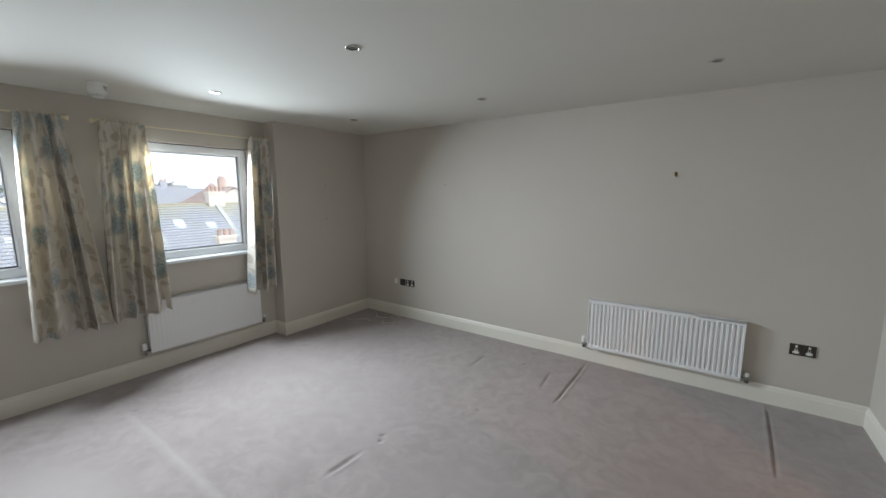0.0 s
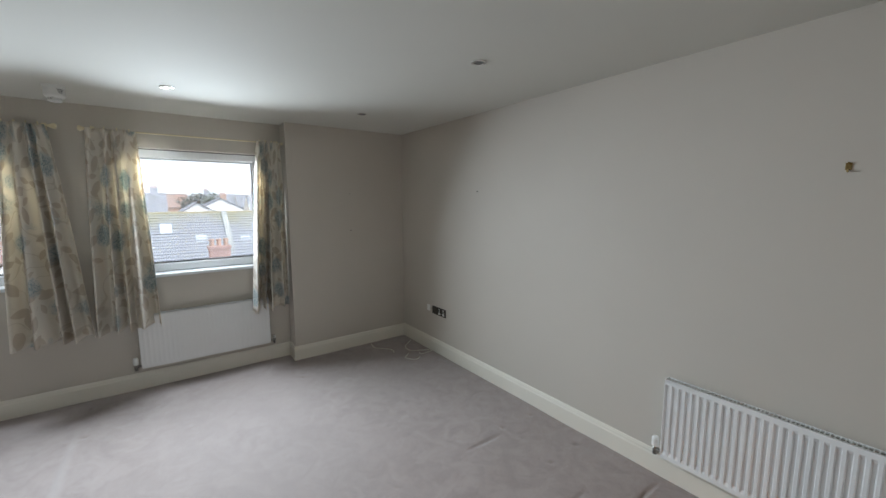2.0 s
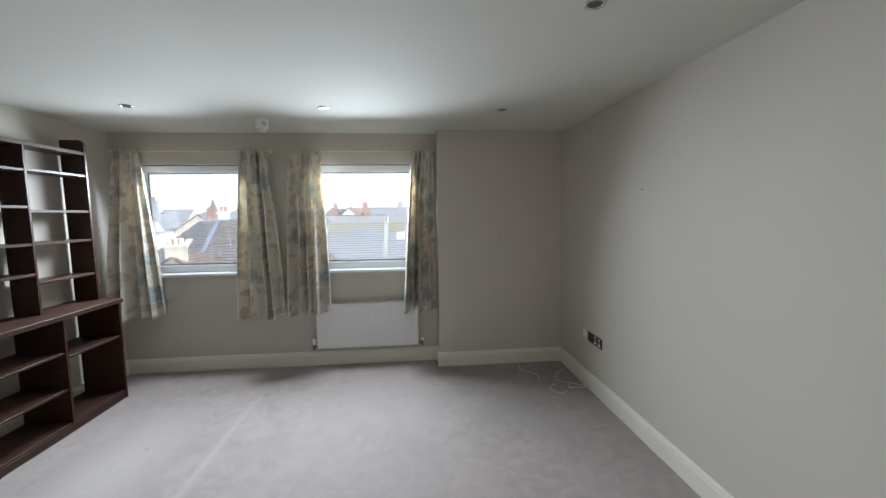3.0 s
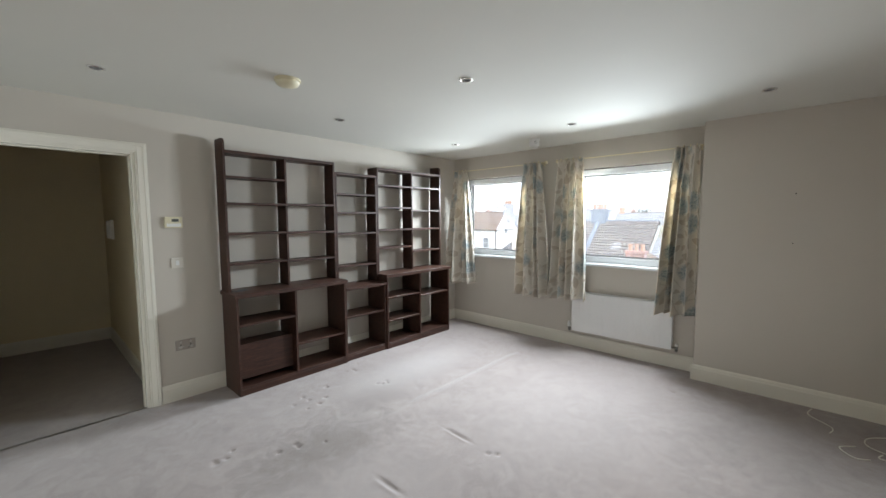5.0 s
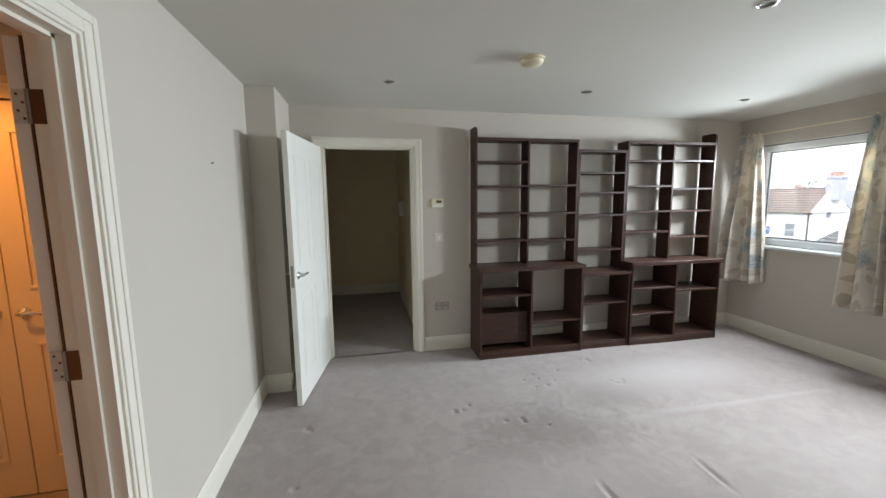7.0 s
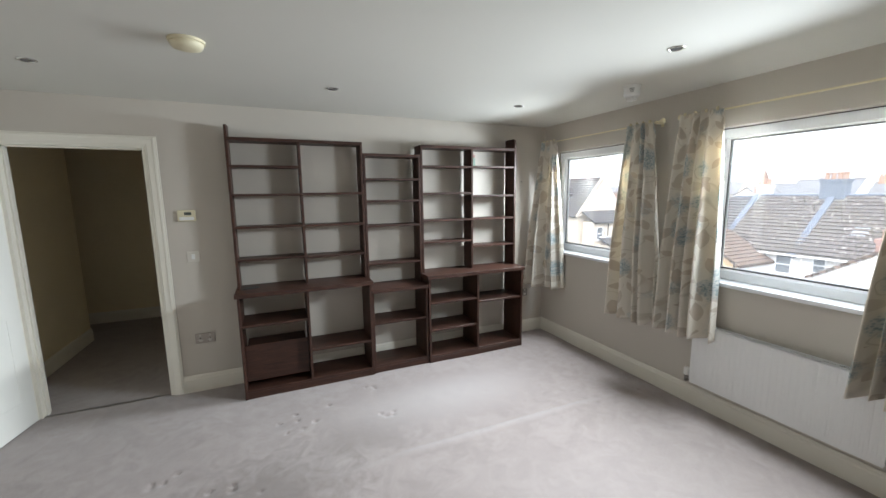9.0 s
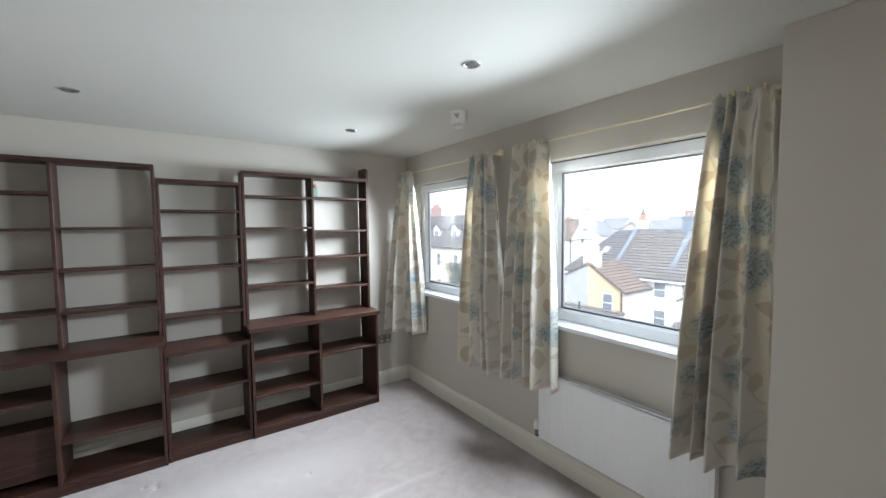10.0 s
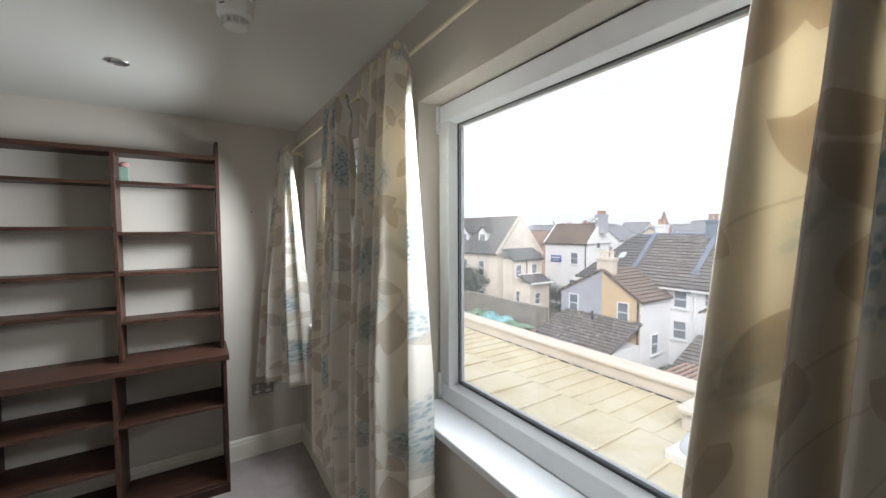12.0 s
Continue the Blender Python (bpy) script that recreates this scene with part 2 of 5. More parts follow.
def make_glass():
    m = material("clear_glass", (1, 1, 1), 0.0)
    base(m).inputs["Transmission Weight"].default_value = 1.0
    base(m).inputs["IOR"].default_value = 1.45
    # a bluish translucent film puts veiling glare and haze into the glass
    haze_film = m.node_tree.nodes.new("ShaderNodeBsdfTranslucent")
    haze_film.inputs["Color"].default_value = (0.82, 0.9, 1.0, 1)
    veiled = m.node_tree.nodes.new("ShaderNodeMixShader")
    veiled.inputs["Fac"].default_value = 0.08
    link(m, base(m).outputs[0], veiled.inputs[1])
    link(m, haze_film.outputs[0], veiled.inputs[2])
    link(m, veiled.outputs[0], m.node_tree.nodes["Material Output"].inputs["Surface"])
    return m


WOOD, CARPET, FABRIC, GLASS = make_wood(), make_carpet(), make_fabric(), make_glass()


def make_tiles(name, dark, light, lichen, row=0.2, rough=0.85, moss_from=None):
    """Roof tiles in rows, with lichen spots; rows follow the mesh's UV."""
    m = material(name, dark, rough, 0, 0.25)
    v = coords(m, "UV")
    bt = node(m, "ShaderNodeTexBrick", Scale=1.0, Mortar_Size=0.03, Brick_Width=0.24, Row_Height=row)
    bt.inputs["Color1"].default_value = (*dark, 1)
    bt.inputs["Color2"].default_value = (*light, 1)
    bt.inputs["Mortar"].default_value = (*(c * 0.6 for c in dark), 1)
    spots = node(m, "ShaderNodeTexNoise", Scale=4.2, Detail=6.0, Roughness=0.75)
    moss = node(m, "ShaderNodeTexNoise", Scale=0.35, Detail=4.0)
    for n in (bt, spots, moss):
        link(m, v, n.inputs["Vector"])
    c = mix(m, ramp(m, spots.outputs["Fac"], [(0.565, (0, 0, 0)), (0.605, (1, 1, 1))]), bt.outputs["Color"], lichen)
    c = mix(m, mix(m, 1.0, ramp(m, moss.outputs["Fac"], [(0.45, (0, 0, 0)), (0.7, (1, 1, 1))]), (0.2, 0.2, 0.2), "MULTIPLY"), c, (0.16, 0.15, 0.075))
    if moss_from:
        # moss grows thicker up the slope, in ragged patches
        xyz = m.node_tree.nodes.new("ShaderNodeSeparateXYZ")
        link(m, v, xyz.inputs[0])
        up = m.node_tree.nodes.new("ShaderNodeMath")
        up.operation = "MULTIPLY_ADD"
        link(m, moss.outputs["Fac"], up.inputs[0])
        up.inputs[1].default_value = 5.0
        link(m, xyz.outputs["Y"], up.inputs[2])
        fr = m.node_tree.nodes.new("ShaderNodeMapRange")
        link(m, up.outputs[0], fr.inputs["Value"])
        fr.inputs["From Min"].default_value, fr.inputs["From Max"].default_value = moss_from, moss_from + 1.7
        fr.inputs["To Max"].default_value = 0.6
        c = mix(m, fr.outputs["Result"], c, (0.27, 0.25, 0.12))
    link(m, c, base(m).inputs["Base Color"])
    bump(m, bt.outputs["Fac"], 0.6, -0.03)
    return m


TILES = make_tiles("lichened_roof_tiles", (0.125, 0.108, 0.10), (0.19, 0.165, 0.155), (0.56, 0.53, 0.49), row=0.30)
TILES_PLAIN = make_tiles("dark_slate_tiles", (0.115, 0.11, 0.112), (0.165, 0.155, 0.155), (0.24, 0.23, 0.22), row=0.30)
TILES_RED = make_tiles("brown_clay_tiles", (0.175, 0.125, 0.10), (0.29, 0.21, 0.165), (0.30, 0.28, 0.24), row=0.30)
TILES_MOSS = make_tiles("mossy_roof_tiles", (0.29, 0.305, 0.34), (0.35, 0.365, 0.40), (0.42, 0.40, 0.32), moss_from=5.5)
# the next two, for far roofs, carry distance haze in paler colours
TILES_HAZED_RED = make_tiles("hazed_red_tiles", (0.40, 0.27, 0.22), (0.46, 0.33, 0.27), (0.42, 0.35, 0.3))
TILES_HAZED = make_tiles("hazed_slate_tiles", (0.33, 0.34, 0.37), (0.38, 0.39, 0.42), (0.40, 0.39, 0.38))
RIDGEM = painted("mossy_ridge", (0.32, 0.28, 0.15), 0.9, 0.3, 8, 0.4)
RENDER_W = painted("white_house_render", (0.80, 0.80, 0.80), 0.85, 0.05, 30, 0.3)
RENDER_Y = painted("buff_house_render", (0.62, 0.46, 0.28), 0.85, 0.08, 30, 0.3)
RENDER_G = painted("grey_house_render", (0.40, 0.41, 0.45), 0.85, 0.08, 30, 0.3)
RENDER_C = painted("cream_house_render", (0.66, 0.585, 0.49), 0.85, 0.1, 30, 0.3)
BRICKM = painted("red_brickwork", (0.40, 0.25, 0.215), 0.9, 0.2, 12, 0.4)
BRICKO = painted("orange_brickwork", (0.44, 0.29, 0.21), 0.9, 0.2, 12, 0.4)
COPING = painted("weathered_cement_coping", (0.34, 0.35, 0.33), 0.85, 0.2, 14, 0.4)
LEAD = painted("lead_flashing", (0.17, 0.20, 0.25), 0.6, 0.12, 20, 0.2)
TERRAC = painted("terracotta_pot", (0.42, 0.27, 0.2), 0.8, 0.1)


def make_flat_roof():
    m = material("weathered_cream_roof_sheet", (0.6, 0.53, 0.36), 0.8, 0, 0.3)
    v = coords(m)
    stain = node(m, "ShaderNodeTexNoise", Scale=0.9, Detail=6.0, Roughness=0.65, Distortion=0.5)
    speck = node(m, "ShaderNodeTexNoise", Scale=14.0, Detail=4.0)
    link(m, v, stain.inputs["Vector"])
    link(m, v, speck.inputs["Vector"])
    c = ramp(m, stain.outputs["Fac"], [(0.30, (0.50, 0.42, 0.25)), (0.5, (0.60, 0.53, 0.36)), (0.72, (0.66, 0.62, 0.49))])
    c = mix(m, 0.12, c, ramp(m, speck.outputs["Fac"], [(0.4, (0.3, 0.27, 0.2)), (0.6, (0.72, 0.68, 0.55))]))
    link(m, c, base(m).inputs["Base Color"])
    bump(m, speck.outputs["Fac"], 0.3, 0.01)
    return m


ROOFM = make_flat_roof()
GROUNDM = painted("garden_ground", (0.13, 0.13, 0.09), 0.95, 0.35, 3, 0.4)
LEAFM = painted("foliage", (0.06, 0.085, 0.045), 0.8, 0.4, 10, 0.3)
# distance haze is mixed into this paler leaf colour
HAZELEAF = painted("hazed_foliage", (0.11, 0.125, 0.085), 0.85, 0.3, 4, 0.2)
# grey base colour holds the pale sky reflection of the house panes
PANE_DARK = material("sky_greyed_house_glass", (0.16, 0.18, 0.20), 0.10)


# ---- mesh helpers ----
def box(bm, x0, x1, y0, y1, z0, z1):
    r = bmesh.ops.create_cube(bm, size=1.0)
    for v in r["verts"]:
        v.co = Vector(((x0 + x1) / 2 + v.co.x * abs(x1 - x0), (y0 + y1) / 2 + v.co.y * abs(y1 - y0), (z0 + z1) / 2 + v.co.z * abs(z1 - z0)))
    return r["verts"]


def rounded(bm, width=0.003, segments=2):
    bmesh.ops.bevel(bm, geom=bm.edges[:], offset=width, segments=segments, profile=0.6, affect="EDGES", clamp_overlap=True)
    return bm


def boxes(*dims, bevel=0.0):
    bm = bmesh.new()
    for d in dims:
        box(bm, *d)
    if bevel:
        rounded(bm, bevel)
    return bm


def cyl(bm, centre, radius, depth, axis="Z", segments=24, radius2=None):
    turn = {"Z": Matrix(), "X": Matrix.Rotation(radians(90), 4, "Y"), "Y": Matrix.Rotation(radians(90), 4, "X")}[axis]
    bmesh.ops.create_cone(bm, cap_ends=True, segments=segments, radius1=radius, radius2=radius if radius2 is None else radius2,
                          depth=depth, matrix=Matrix.Translation(centre) @ turn)
    return bm


def lathe(bm, profile, segments=28, m=Matrix()):
    """Turn a profile of (radius, z) about z."""
    rings = []
    for r, z in profile:
        rings.append([bm.verts.new(m @ Vector((r * math.cos(a), r * math.sin(a), z))) for a in
                      (2 * math.pi * i / segments for i in range(segments))])
    for a, b in zip(rings, rings[1:]):
        for i in range(segments):
            bm.faces.new((a[i], a[(i + 1) % segments], b[(i + 1) % segments], b[i]))
    for ring, flip in ((rings[0], True), (rings[-1], False)):
        bm.faces.new(ring[::-1] if flip else ring)
    return bm


def tube(bm, pts, radius, segments=8):
    rings = []
    for i, p in enumerate(pts):
        p = Vector(p)
        d = (Vector(pts[min(i + 1, len(pts) - 1)]) - Vector(pts[max(i - 1, 0)])).normalized()
        side = d.cross(Vector((0, 0, 1)))
        side = side.normalized() if side.length > 1e-4 else Vector((1, 0, 0))
        up = side.cross(d)
        rings.append([bm.verts.new(p + radius * (math.cos(a) * side + math.sin(a) * up)) for a in
                      (2 * math.pi * k / segments for k in range(segments))])
    for a, b in zip(rings, rings[1:]):
        for i in range(segments):
            bm.faces.new((a[i], a[(i + 1) % segments], b[(i + 1) % segments], b[i]))
    bm.faces.new(rings[0][::-1])
    bm.faces.new(rings[-1])
    return bm


def mesh_of(name, bm, mat, smooth=False):
    bmesh.ops.recalc_face_normals(bm, faces=bm.faces[:])
    me = bpy.data.meshes.new(name)
    bm.to_mesh(me)
    bm.free()
    me.materials.append(mat)
    if smooth:
        for p in me.polygons:
            p.use_smooth = True
    return me


def part(name, bm, mat, parent, label="", smooth=False):
    ob = new(name, mesh_of(name, bm, mat, smooth))
    ob.parent = parent
    if label:
        tagged(ob, label)
    return ob


def thing(name, label, category, group="", at=(0, 0, 0), turn=0.0):
    ob = new(name)
    ob.empty_display_size = 0.1
    ob.matrix_basis = pose(*at, 0, 0, turn)
    return tagged(ob, label, category, group)


def structure(name, bm, mat, label, category, smooth=False):
    return tagged(new(name, mesh_of(name, bm, mat, smooth)), label, category, kind="structure")


# ---- the room's shell ----
XW, XP, XE, YN, YS, H = -4.05, -3.86, 1.08, -0.38, 4.08, 2.40
T = 0.12
WIN = [(-0.195, 0.90), (1.482, 2.60)]
SILL, HEAD = 1.012, 2.098
DOOR_N, DOOR_E, DOOR_H = (-0.245, 0.615), (1.94, 2.76), 2.06
PIER_Y = 2.78


def wall_with_openings(along, a0, a1, c0, c1, openings, z0=0.0, z1=H):
    """A wall along x or y from a0 to a1, between c0 and c1 across, with openings (a, b, low, high)."""
    bm = bmesh.new()

    def put(p, q, lo, hi):
        if q - p > 1e-4 and hi - lo > 1e-4:
            if along == "x":
                box(bm, p, q, c0, c1, lo, hi)
            else:
                box(bm, c0, c1, p, q, lo, hi)
    last = a0
    for p, q, lo, hi in sorted(openings):
        put(last, p, z0, z1)
        put(p, q, z0, lo)
        put(p, q, hi, z1)
        last = q
    put(last, a1, z0, z1)
    return bm


structure("wall_west", wall_with_openings("y", YN - T, YS + T, XW - 0.175, XW, [(a, b, SILL - 0.03, HEAD) for a, b in WIN], -1.2, H + 0.25),
          WALL, "pale greige painted window wall with two openings", "wall")
structure("wall_north", wall_with_openings("x", XW, XE, YN - T, YN, [(*DOOR_N, 0, DOOR_H)]), WALL, "pale greige painted wall behind the shelving", "wall")
structure("wall_south", wall_with_openings("x", XW, XE, YS, YS + T, []), WALL, "pale greige painted wall with a radiator", "wall")
structure("wall_east", wall_with_openings("y", YN - T, YS + T, XE, XE + T, [(*DOOR_E, 0, DOOR_H)]), WALL, "pale greige painted wall beside the lobby door", "wall")
structure("wall_pier", rounded(boxes((XW, XP, PIER_Y, YS, 0, H)), 0.004), WALL, "pale greige painted shallow pier beside the window", "wall")
structure("wall_corner_box", rounded(boxes((0.87, XE, YN, 0.19, 0, H)), 0.004), WALL, "pale greige painted boxed-in corner pipe duct", "wall")
structure("ceiling", boxes((XW, XE + T, YN - T, YS + T, H, H + 0.2)), CEIL, "matt white plaster ceiling with recessed lights", "ceiling")


# carpet with pressed creases and furniture dents
DENTS = [(x, y, r * 0.9, 0.011) for x, y, r in (
    (-3.39, 1.20, 0.022), (-1.60, 2.02, 0.02), (-1.63, 2.07, 0.02), (-1.25, 2.70, 0.016), (-1.30, 3.92, 0.02), (-1.28, 3.64, 0.02), (-1.72, 3.94, 0.018),
    (-1.73, 3.66, 0.02), (-0.36, 0.81, 0.024), (-0.42, 0.80, 0.02), (-0.80, 1.03, 0.022), (-0.68, 0.99, 0.02), (-1.80, 0.67, 0.024), (-1.87, 0.64, 0.02),
    (-1.81, 0.18, 0.022), (0.67, 1.35, 0.024), (0.68, 0.79, 0.024), (0.65, 0.82, 0.018), (-3.40, 2.71, 0.02), (-1.3, 0.52, 0.02), (-1.05, 0.45, 0.02), (-1.42, 0.34, 0.02),
    (-1.10, 0.59, 0.013), (-1.18, 0.46, 0.015), (-1.17, 0.37, 0.017), (-1.21, 0.58, 0.019), (-1.75, 0.17, 0.013), (-1.82, 0.22, 0.015), (-1.77, 0.63, 0.017), (-1.85, 0.68, 0.019), (-2.66, 0.67, 0.013), (-0.36, 0.78, 0.015), (-0.48, 0.74, 0.017), (-0.80, 0.99, 0.019), (-0.95, 1.11, 0.013), (-3.85, 1.19, 0.015))]


def carpet():
    nx, ny = 560, 480
    xs, ys = np.linspace(XW, XE, nx), np.linspace(YN - 0.02, YS, ny)
    gx, gy = np.meshgrid(xs, ys, indexing="ij")
    gz = np.zeros_like(gx)
    for x, y, r, d in DENTS:
        gz -= d * np.exp(-((gx - x) ** 2 + (gy - y) ** 2) / r ** 2)
    for x0, y0, x1, y1, w, h in CREASES:
        ux, uy = x1 - x0, y1 - y0
        n = math.hypot(ux, uy)
        s = ((gx - x0) * ux + (gy - y0) * uy) / n
        d = ((gx - x0) * -uy + (gy - y0) * ux) / n
        gz += 1.3 * h * np.exp(-(d / w) ** 2) * (1 / (1 + np.exp(-(s) / 0.03))) * (1 / (1 + np.exp((s - n) / 0.03)))
    rng = np.random.default_rng(4)
    for k in range(26):
        a, f, ph = rng.uniform(0, math.pi), rng.uniform(3, 14), rng.uniform(0, 6)
        gz += 0.00045 * np.sin(f * (gx * math.cos(a) + gy * math.sin(a)) + ph)
    verts = np.stack([gx, gy, gz], -1).reshape(-1, 3)
    i, j = np.meshgrid(np.arange(nx - 1), np.arange(ny - 1), indexing="ij")
    k = (i * ny + j).ravel()
    faces = np.stack([k, k + ny, k + ny + 1, k + 1], -1)
    me = bpy.data.meshes.new("floor")
    me.from_pydata(verts.tolist(), [], faces.tolist())
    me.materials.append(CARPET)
    for p in me.polygons:
        p.use_smooth = True
    tagged(new("floor", me), "worn taupe fitted carpet with dents and creases", "carpet", kind="structure")


CREASES = [(-0.81, 3.17, -0.80, 3.93, 0.011, -0.010), (-0.785, 3.17, -0.775, 3.93, 0.012, 0.005), (-0.99, 3.34, -1.01, 3.57, 0.014, -0.008), (-1.68, 3.33, -1.68, 3.56, 0.016, -0.008),
           (-1.64, 1.64, -1.63, 1.84, 0.017, -0.010), (-1.605, 1.65, -1.595, 1.82, 0.012, 0.004), (-0.97, 1.70, -0.975, 1.86, 0.016, -0.010), (-0.935, 1.71, -0.94, 1.85, 0.011, 0.004),
           (0.52, 3.95, 0.49, 3.12, 0.012, 0.004), (0.540, 3.95, 0.510, 3.12, 0.012, -0.005), (-1.75, 1.15, -3.28, 1.16, 0.030, 0.008)]
carpet()
structure("subfloor", boxes((XW, XE + T, YN - T, YS + T, -0.3, -0.03)), GREYP, "dark floor deck under the carpet", "floor")


def skirting(name, along, a0, a1, c, sign):
    """Moulded skirting along x or y at the wall face c, standing out in the direction of sign."""
    prof = [(0, 0), (0.018, 0), (0.018, 0.115), (0.014, 0.125), (0.014, 0.135), (0.007, 0.15), (0, 0.15)]
    bm = bmesh.new()
    ends = []
    for a in (a0, a1):
        ends.append([bm.verts.new((a, c + sign * d, z - 0.004) if along == "x" else (c + sign * d, a, z - 0.004)) for d, z in prof])
    n = len(prof)
    for i in range(n):
        bm.faces.new((ends[0][i], ends[0][(i + 1) % n], ends[1][(i + 1) % n], ends[1][i]))
    bm.faces.new(ends[0])
    bm.faces.new(ends[1][::-1])
    structure(name, bm, CREAM, "cream gloss moulded skirting board", "skirting")


skirting("baseboard", "y", YN, PIER_Y, XW, 1)
skirting("baseboard", "x", XW, XP + 0.015, PIER_Y, -1)
skirting("baseboard", "y", PIER_Y - 0.018, YS, XP, 1)
skirting("baseboard", "x", XP, XE, YS, -1)
skirting("baseboard", "y", 2.84, YS, XE, -1)
skirting("baseboard", "y", 0.19, 1.84, XE, -1)
skirting("baseboard", "x", 0.855, XE, 0.19, 1)
skirting("baseboard", "y", YN, 0.208, 0.87, -1)
skirting("baseboard", "x", XW, DOOR_N[0] - 0.08, YN, 1)
skirting("baseboard", "x", DOOR_N[1] + 0.08, 0.87, YN, 1)


def architrave(name, along, a0, a1, top, c, sign, width=0.085):
    """A stepped door surround: two legs and a head, on the wall face c."""
    bm = bmesh.new()
    steps = [(0.0, width, 0.012), (0.012, width - 0.008, 0.018), (0.05, width - 0.012, 0.023)]
    for lo, hi, d in steps:
        lo_d, hi_d = sorted((c - 0.001 * sign, c + sign * d))
        for p, q, z0, z1 in ((a0 - hi, a0 - lo, -0.004, top + hi), (a1 + lo, a1 + hi, -0.004, top + hi), (a0 - lo, a1 + lo, top + lo, top + hi)):
            if along == "x":
                box(bm, p, q, lo_d, hi_d, z0, z1)
            else:
                box(bm, lo_d, hi_d, p, q, z0, z1)
    structure(name, rounded(bm, 0.002, 1), CREAM, "cream gloss stepped door surround", "door frame")


def lining(name, along, a0, a1, top, c0, c1, mat=CREAM):
    """Door lining inside an opening, with a stop bead."""
    bm = bmesh.new()
    t = 0.022
    mid = (c0 + c1) / 2
    for p, q, z0, z1, k0, k1 in ((a0, a0 + t, 0, top, c0, c1), (a1 - t, a1, 0, top, c0, c1), (a0 + t, a1 - t, top - t, top, c0, c1),
                                 (a0 + t, a0 + t + 0.012, 0, top - t, mid - 0.018, mid + 0.018), (a1 - t - 0.012, a1 - t, 0, top - t, mid - 0.018, mid + 0.018),
                                 (a0 + t, a1 - t, top - t - 0.012, top - t, mid - 0.018, mid + 0.018)):
        if along == "x":
            box(bm, p, q, k0, k1, z0, z1)
        else:
            box(bm, k0, k1, p, q, z0, z1)
    structure(name, bm, mat, "cream gloss door lining", "door frame")


architrave("trim", "x", *DOOR_N, DOOR_H - 0.01, YN, 1, 0.078)
architrave("trim", "x", *DOOR_N, DOOR_H - 0.01, YN - T, -1)
lining("door_frame", "x", *DOOR_N, DOOR_H, YN - T - 0.001, YN + 0.001)
architrave("trim", "y", *DOOR_E, DOOR_H - 0.01, XE, -1)
architrave("trim", "y", *DOOR_E, DOOR_H - 0.01, XE + T, 1)
lining("door_frame", "y", *DOOR_E, DOOR_H, XE - 0.001, XE + T + 0.001)

# the dark hall behind the north door
structure("hall_floor", boxes((-0.9, 1.5, -3.3, YN - 0.025, -0.04, 0.0)), CARPET, "taupe carpet of the unlit hall", "carpet")
structure("threshold_bar", rounded(boxes((DOOR_N[0], DOOR_N[1], YN - 0.035, YN - 0.012, -0.01, 0.006)), 0.003), STEEL, "dark metal threshold strip", "threshold")
structure("hall_wall_end", boxes((-0.42, 1.5, -3.17, -3.05, 0, H)), HALLP, "pale painted end wall of the hall", "wall")
structure("hall_wall_west", boxes((-0.42, -0.32, -3.05, YN - T, 0, H)), HALLP, "pale painted side wall of the hall", "wall")
structure("hall_wall_east", boxes((0.95, 1.15, -2.3, YN - T, 0, H), (1.4, 1.5, -3.05, -2.3, 0, H), (1.15, 1.5, -2.3, -2.2, 0, H)), HALLP, "pale painted side wall of the hall", "wall")
structure("hall_ceiling", boxes((-0.42, 1.5, -3.17, YN - T, H, H + 0.1)), CEIL, "matt white hall ceiling", "ceiling")
skirting("baseboard", "x", -0.32, 1.4, -3.05, 1)
skirting("baseboard", "y", -3.05, YN - T - 0.02, -0.32, 1)
skirting("baseboard", "y", -2.3, YN - T - 0.02, 0.95, -1)

# the lobby behind the east door
LX, LY = 2.75, 1.06
structure("lobby_floor", boxes((XE, LX + 0.1, LY - 0.1, 3.4, -0.04, 0.0)), CARPET, "taupe carpet of the lobby", "carpet")
structure("lobby_wall_east", boxes((LX, LX + 0.1, LY - 0.1, 3.4, 0, H)), WALL, "pale painted lobby wall", "wall")
structure("lobby_wall_north", boxes((XE + T, LX, LY - 0.1, LY, 0, H)), WALL, "pale painted lobby wall with cupboard doors", "wall")
structure("lobby_wall_south", boxes((XE + T, LX, 3.3, 3.4, 0, H)), WALL, "pale painted lobby end wall", "wall")
structure("lobby_ceiling", boxes((XE + T, LX + 0.1, LY - 0.1, 3.4, H, H + 0.1)), CEIL, "matt white lobby ceiling", "ceiling")


